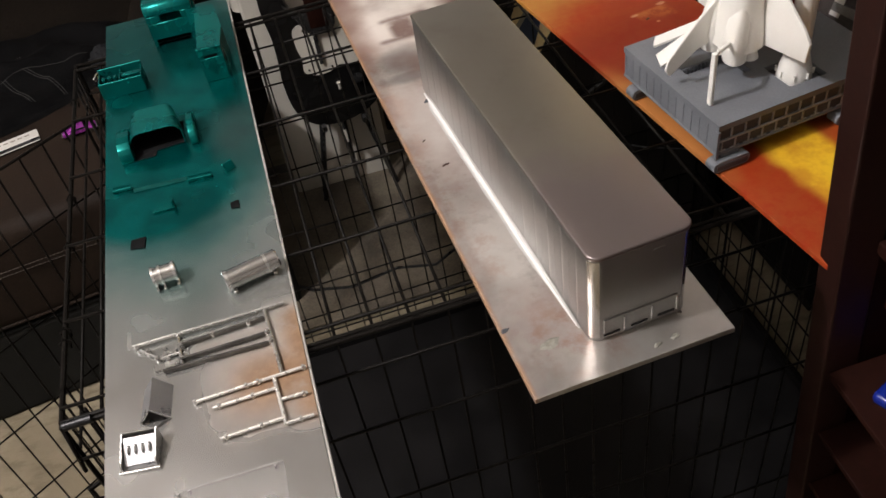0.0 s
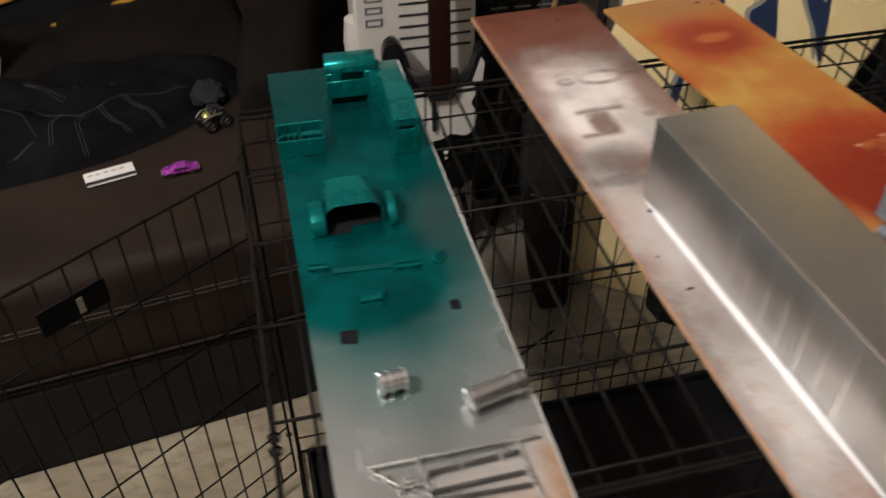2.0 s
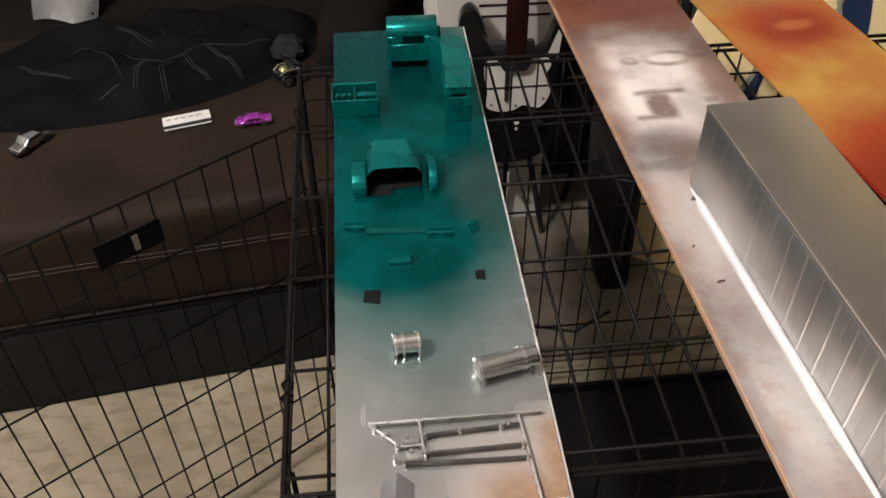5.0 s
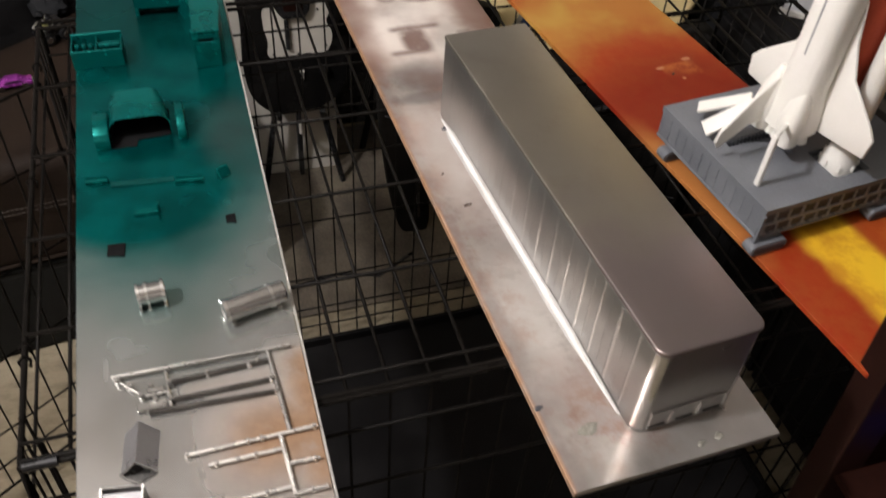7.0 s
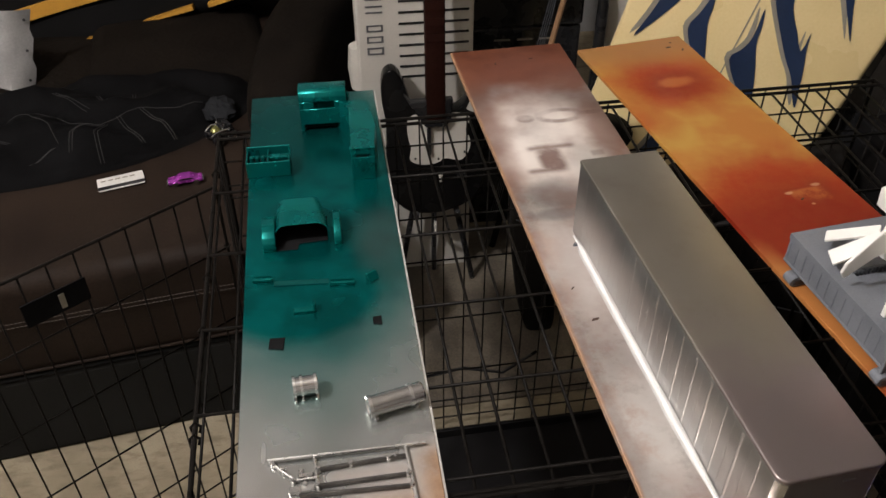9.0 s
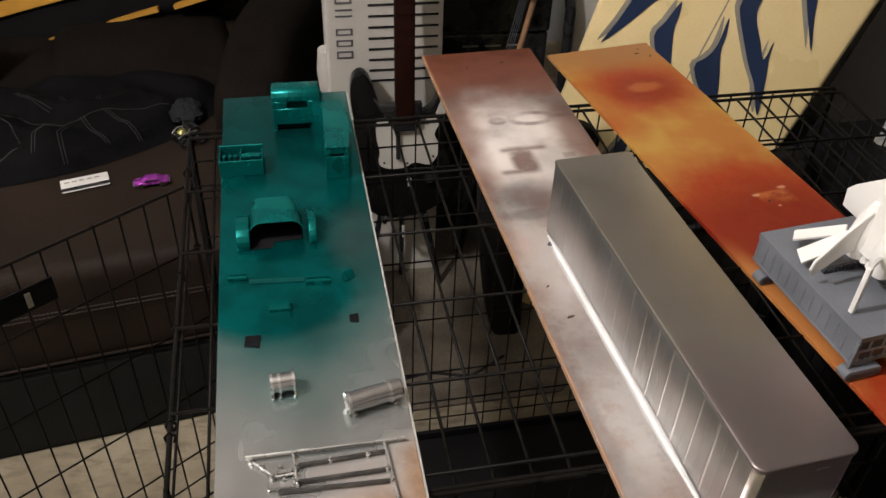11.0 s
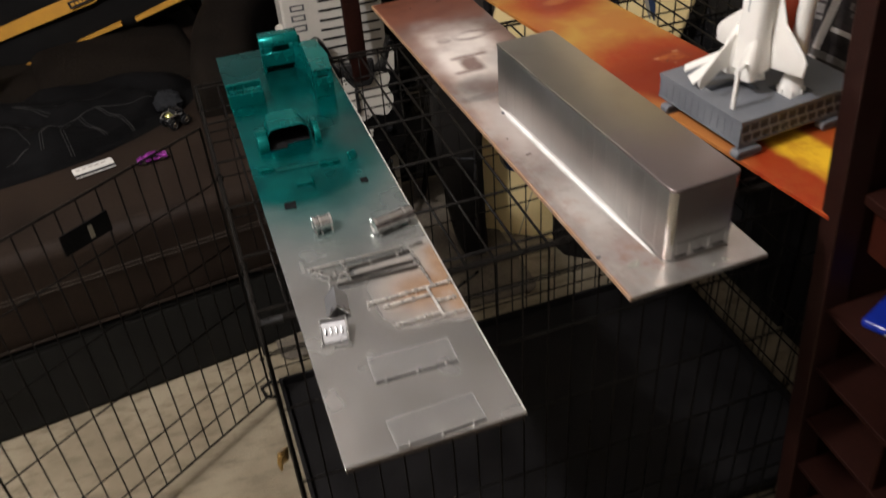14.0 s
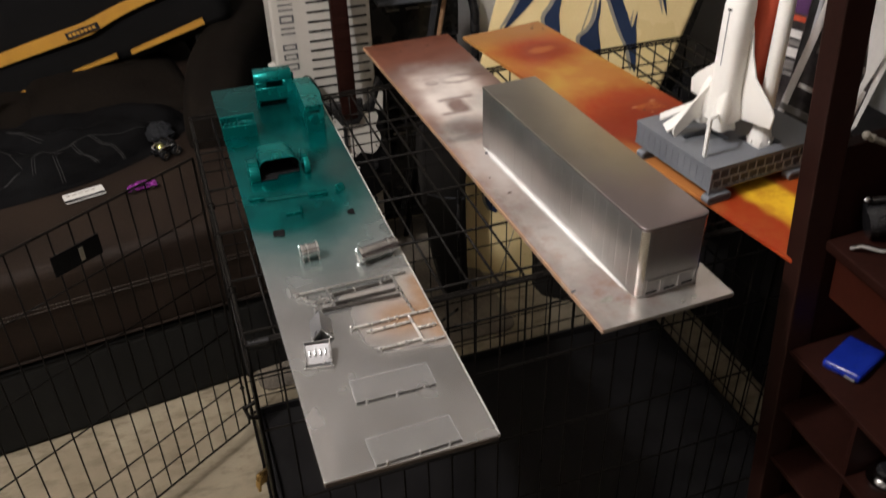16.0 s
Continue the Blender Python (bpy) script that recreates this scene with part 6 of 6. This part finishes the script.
M_boxpale = plain("pale_print", (0.66, 0.63, 0.59), (0.76, 0.73, 0.69), 0.5, 0, 60, 300, 0.1)
FACE = pose(0.848, -0.369, 0.7345, 0, 0, -58.9) @ pose(0, 0, 0, 0, 11, 0)
game_box = empty("game_box", FACE, "dark printed game box with pale strips beside the model", "box", "boxes by the model")
part("carton", box(0.0, 0.108, 0.0, 0.032, 0.0, 0.32, 0.0012), M_boxprint, game_box)
part("corner_strip", box(0.0, 0.011, -0.0012, 0.0004, 0.014, 0.318), M_boxpale, game_box, "pale corner strip")
part("foot_bar", box(0.0, 0.07, -0.0014, 0.0004, 0.020, 0.031), M_boxgrey, game_box, "pale printed bar")
part("ledge_bar", box(0.014, 0.072, -0.0014, 0.0004, 0.064, 0.071), M_boxpale, game_box, "pale printed bar")
part("upper_bar", box(0.016, 0.105, -0.0014, 0.0004, 0.122, 0.134), M_boxprint, game_box)
part("upper_bar", box(0.018, 0.105, -0.0018, -0.0015, 0.123, 0.133), M_boxgrey, game_box)
for k in range(5):
    part("print_bar", box(0.026 + 0.006 * k, 0.0305 + 0.006 * k, -0.0012, 0.0004, 0.103, 0.113), M_boxgrey, game_box)
    part("print_bar", box(0.032 + 0.005 * k, 0.0355 + 0.005 * k, -0.0012, 0.0004, 0.093, 0.099), M_boxgrey, game_box)
part("side_patch", box(0.082, 0.105, -0.0012, 0.0004, 0.012, 0.10), M_boxpale, game_box, "pale printed patch")
part("side_bar", box(0.058, 0.080, -0.0012, 0.0004, 0.036, 0.043), M_boxpale, game_box)
for k in range(6):
    part("picture_bar", box(0.02 + 0.014 * k, 0.027 + 0.014 * k, -0.0012, 0.0004, 0.145 + 0.008 * (k % 3), 0.20 + 0.02 * (k % 2)), (M_boxgrey, M_wood)[k % 2], game_box)
other_box = empty("game_box", pose(0.848, -0.369, 0.7345, 0, 0, -58.9) @ pose(-0.062, 0.036, 0, 0, 3, 0), "dark game box with white and coloured printed patches", "box", "boxes by the model")
part("carton", box(0.0, 0.06, 0.0, 0.03, -0.020, 0.32, 0.0012), M_boxprint, other_box)
for z0, z1, m in ((0.060, 0.066, M_boxgrey), (0.070, 0.084, M_boxgrey), (0.090, 0.104, M_boxpale), (0.108, 0.116, M_boxgrey), (0.120, 0.132, M_boxpale), (0.146, 0.154, M_rust), (0.158, 0.190, plain("violet_print", (0.06, 0.02, 0.08), (0.09, 0.03, 0.11), 0.5))):
    part("picture_bar", box(0.02, 0.058, -0.0012, 0.0004, z0, z1), m, other_box, "printed patch")

# ---- cubby rack at the near side ----
# Post keeps a lighter copy of the wood; shelves are darkened for shade.
M_postwood = plain("lit_post_wood", (0.014, 0.0048, 0.0036), (0.024, 0.008, 0.0056), 0.5, 0, 6, 120, 0.2, Specular_IOR_Level=0.2)
RACK = pose(0.676, -0.70, 0.6, 0, -4.8, 0) @ pose(0, 0, -0.6)
rack = empty("cubby_rack", RACK, "dark red-brown wooden cubby rack beside the crate", "rack")
part("corner_post", box(0.0, 0.036, 0.0, 0.030, 0.06, 1.75, 0.002), M_postwood, rack)
part("end_panel", box(0.0365, 0.34, 0.008, 0.026, 0.06, 0.87, 0.001), M_wood, rack)
part("back_panel", box(0.341, 0.355, -1.0, 0.026, 0.06, 1.75, 0.001), M_wood, rack)
for z in (0.16, 0.265, 0.37, 0.475, 0.58):
    part("shelf", box(0.006, 0.34, -1.0, -0.0005, z - 0.008, z, 0.001), M_wood, rack)
part("apron", box(0.05, 0.066, -1.0, 0.0, 0.655, 0.735, 0.001), M_litwood, rack)
part("top_shelf", box(0.03, 0.34, -1.0, -0.0005, 0.7355, 0.75, 0.002), M_wood, rack)
for y in (-0.13, -0.26, -0.39, -0.52):
    part("divider", box(0.009, 0.338, y - 0.003, y + 0.003, 0.06, 0.5715), M_wood, rack)
pouch = empty("blue_pouch", RACK @ pose(0.062, -0.050, 0.5802, 0, 0, 24), "shiny royal blue vinyl pouch with a metal clasp", "pouch")
bm = box(-0.034, 0.034, -0.026, 0.024, 0.0, 0.012, 0.005, 4)
for v in bm.verts:
    v.co.z += 0.003 * noise.noise(v.co * 40)
part("pouch", bm, M_bluebag, pouch, smooth=True)
part("clasp", box(-0.036, -0.032, -0.022, -0.006, 0.001, 0.007, 0.0015), M_chrome, pouch, "chrome clasp")
lump = empty("chrome_reel", RACK @ pose(0.046, -0.157, 0.4752) @ Matrix.Scale(0.6, 4), "shiny silver and black reel on a cubby shelf", "reel")
part("reel", lathe([(0.02, 0), (0.036, 0.004), (0.036, 0.016), (0.022, 0.020), (0.028, 0.032), (0.012, 0.038), (0, 0.038)], 20), M_chrome, lump, smooth=True)
part("hub", lathe([(0.020, 0.0382), (0.016, 0.046), (0, 0.047)], 16), M_black, lump, smooth=True)
tool = empty("chrome_tool", RACK @ pose(0.098, -0.024, 0.7505, 0, 0, -25), "black hand tool with chrome tips on the rack top", "tool")
part("body", tube([(-0.03, 0, 0.022), (0.03, 0.004, 0.032), (0.09, 0, 0.03)], 0.021, 14), M_black, tool, smooth=True)
for k in range(3):
    part("grip_rib", tube([(0.002 + 0.012 * k, 0.0, 0.0485), (0.002 + 0.012 * k, 0.014, 0.044)], 0.002, 6), M_greydark, tool)
part("barrel", tube([(-0.028, 0.0, 0.052), (0.05, 0.0, 0.052)], 0.0040, 10), M_pin, tool, "chrome barrel", True)
part("tip", lathe([(0.0, -0.004), (0.004, -0.002), (0.005, 0.0), (0.004, 0.002), (0.0, 0.004)], 12, centre=(-0.034, 0, 0.053)), M_chrome, tool, "chrome tip", True)
part("trigger", tube([(-0.05, -0.03, 0.004), (-0.04, -0.034, 0.010), (-0.02, -0.036, 0.005), (0.02, -0.038, 0.004)], 0.003, 6), M_chrome, tool, "bent chrome wire", True)
HOLD = RACK @ pose(0.055, 0.0, 0.7505, 0, 14, 0)
holder = empty("paper_holder", HOLD, "white papers standing in a black holder", "papers")
part("holder", box(0.06, 0.22, -0.045, 0.006, 0.0, 0.42, 0.004), M_black, holder)
SHEETS = (((0.729, 0.905), (0.748, 0.985), (0.785, 1.12), (0.712, 1.12), (0.722, 1.026), (0.731, 0.941)), ((0.7335, 0.866), (0.7370, 0.872), (0.752, 0.972), (0.772, 1.10), (0.764, 1.10), (0.746, 0.972)), ((0.727, 0.888), (0.730, 0.892), (0.748, 0.975), (0.770, 1.10), (0.765, 1.10), (0.743, 0.972)))
for k, line in enumerate(SHEETS):
    bm = prism(line, 0.0008, "y", base=0.004 * k)
    for v in bm.verts:
        v.co.y += -0.655 - 0.75 * (v.co.x - 0.735)
    bmesh.ops.recalc_face_normals(bm, faces=bm.faces[:])
    part("sheet", bm, M_card, holder, "white paper").matrix_basis = HOLD.inverted()
bm = tube([(0.697, -0.715, 0.897), (0.726, -0.716, 0.883), (0.80, -0.72, 0.850)], 0.0030, 10)
part("peg", bm, M_warmgrey, holder, "pale grey peg", True).matrix_basis = HOLD.inverted()
for x, z in ((0.694, 0.899), (0.703, 0.894)):
    ball = lathe([(0.0, -0.005), (0.0034, -0.0034), (0.0047, 0.0), (0.0034, 0.0034), (0.0, 0.005)], 12, centre=(x, -0.715, z))
    part("knob", ball, M_warmgrey, holder, "pale grey knob", True).matrix_basis = HOLD.inverted()

# ---- room close-up: power cord on the carpet behind the crate ----
cord = link("power_cord", tube([(0.10, 0.22, 0.004), (0.16, 0.17, 0.006), (0.24, 0.15, 0.006), (0.34, 0.17, 0.006), (0.42, 0.15, 0.006), (0.5, 0.2, 0.006)], 0.004, 6), M_black, smooth=True)
tagged(cord, "black power cord lying on the carpet", "cord")

# Sheet added to make the carpet behind the crate look dim.
sheet_edge = rounded(0.0, 0.62, 0.0, 0.56, 0.03, 4)
mat = link("dim_carpet_sheet", prism(sheet_edge, 0.006, bevel=0.002, segs=2), plain("dim_dirty_carpet_brown", (0.068, 0.056, 0.043), (0.165, 0.138, 0.10), 0.95, 0, 9, 260, 0.6, 0.003), smooth=True)
mat.matrix_world = pose(0.0, 0.060, 0.0005, 0, 0, 3)
tagged(mat, "added dark brown sheet for the dim dirty carpet behind the crate", "mat")
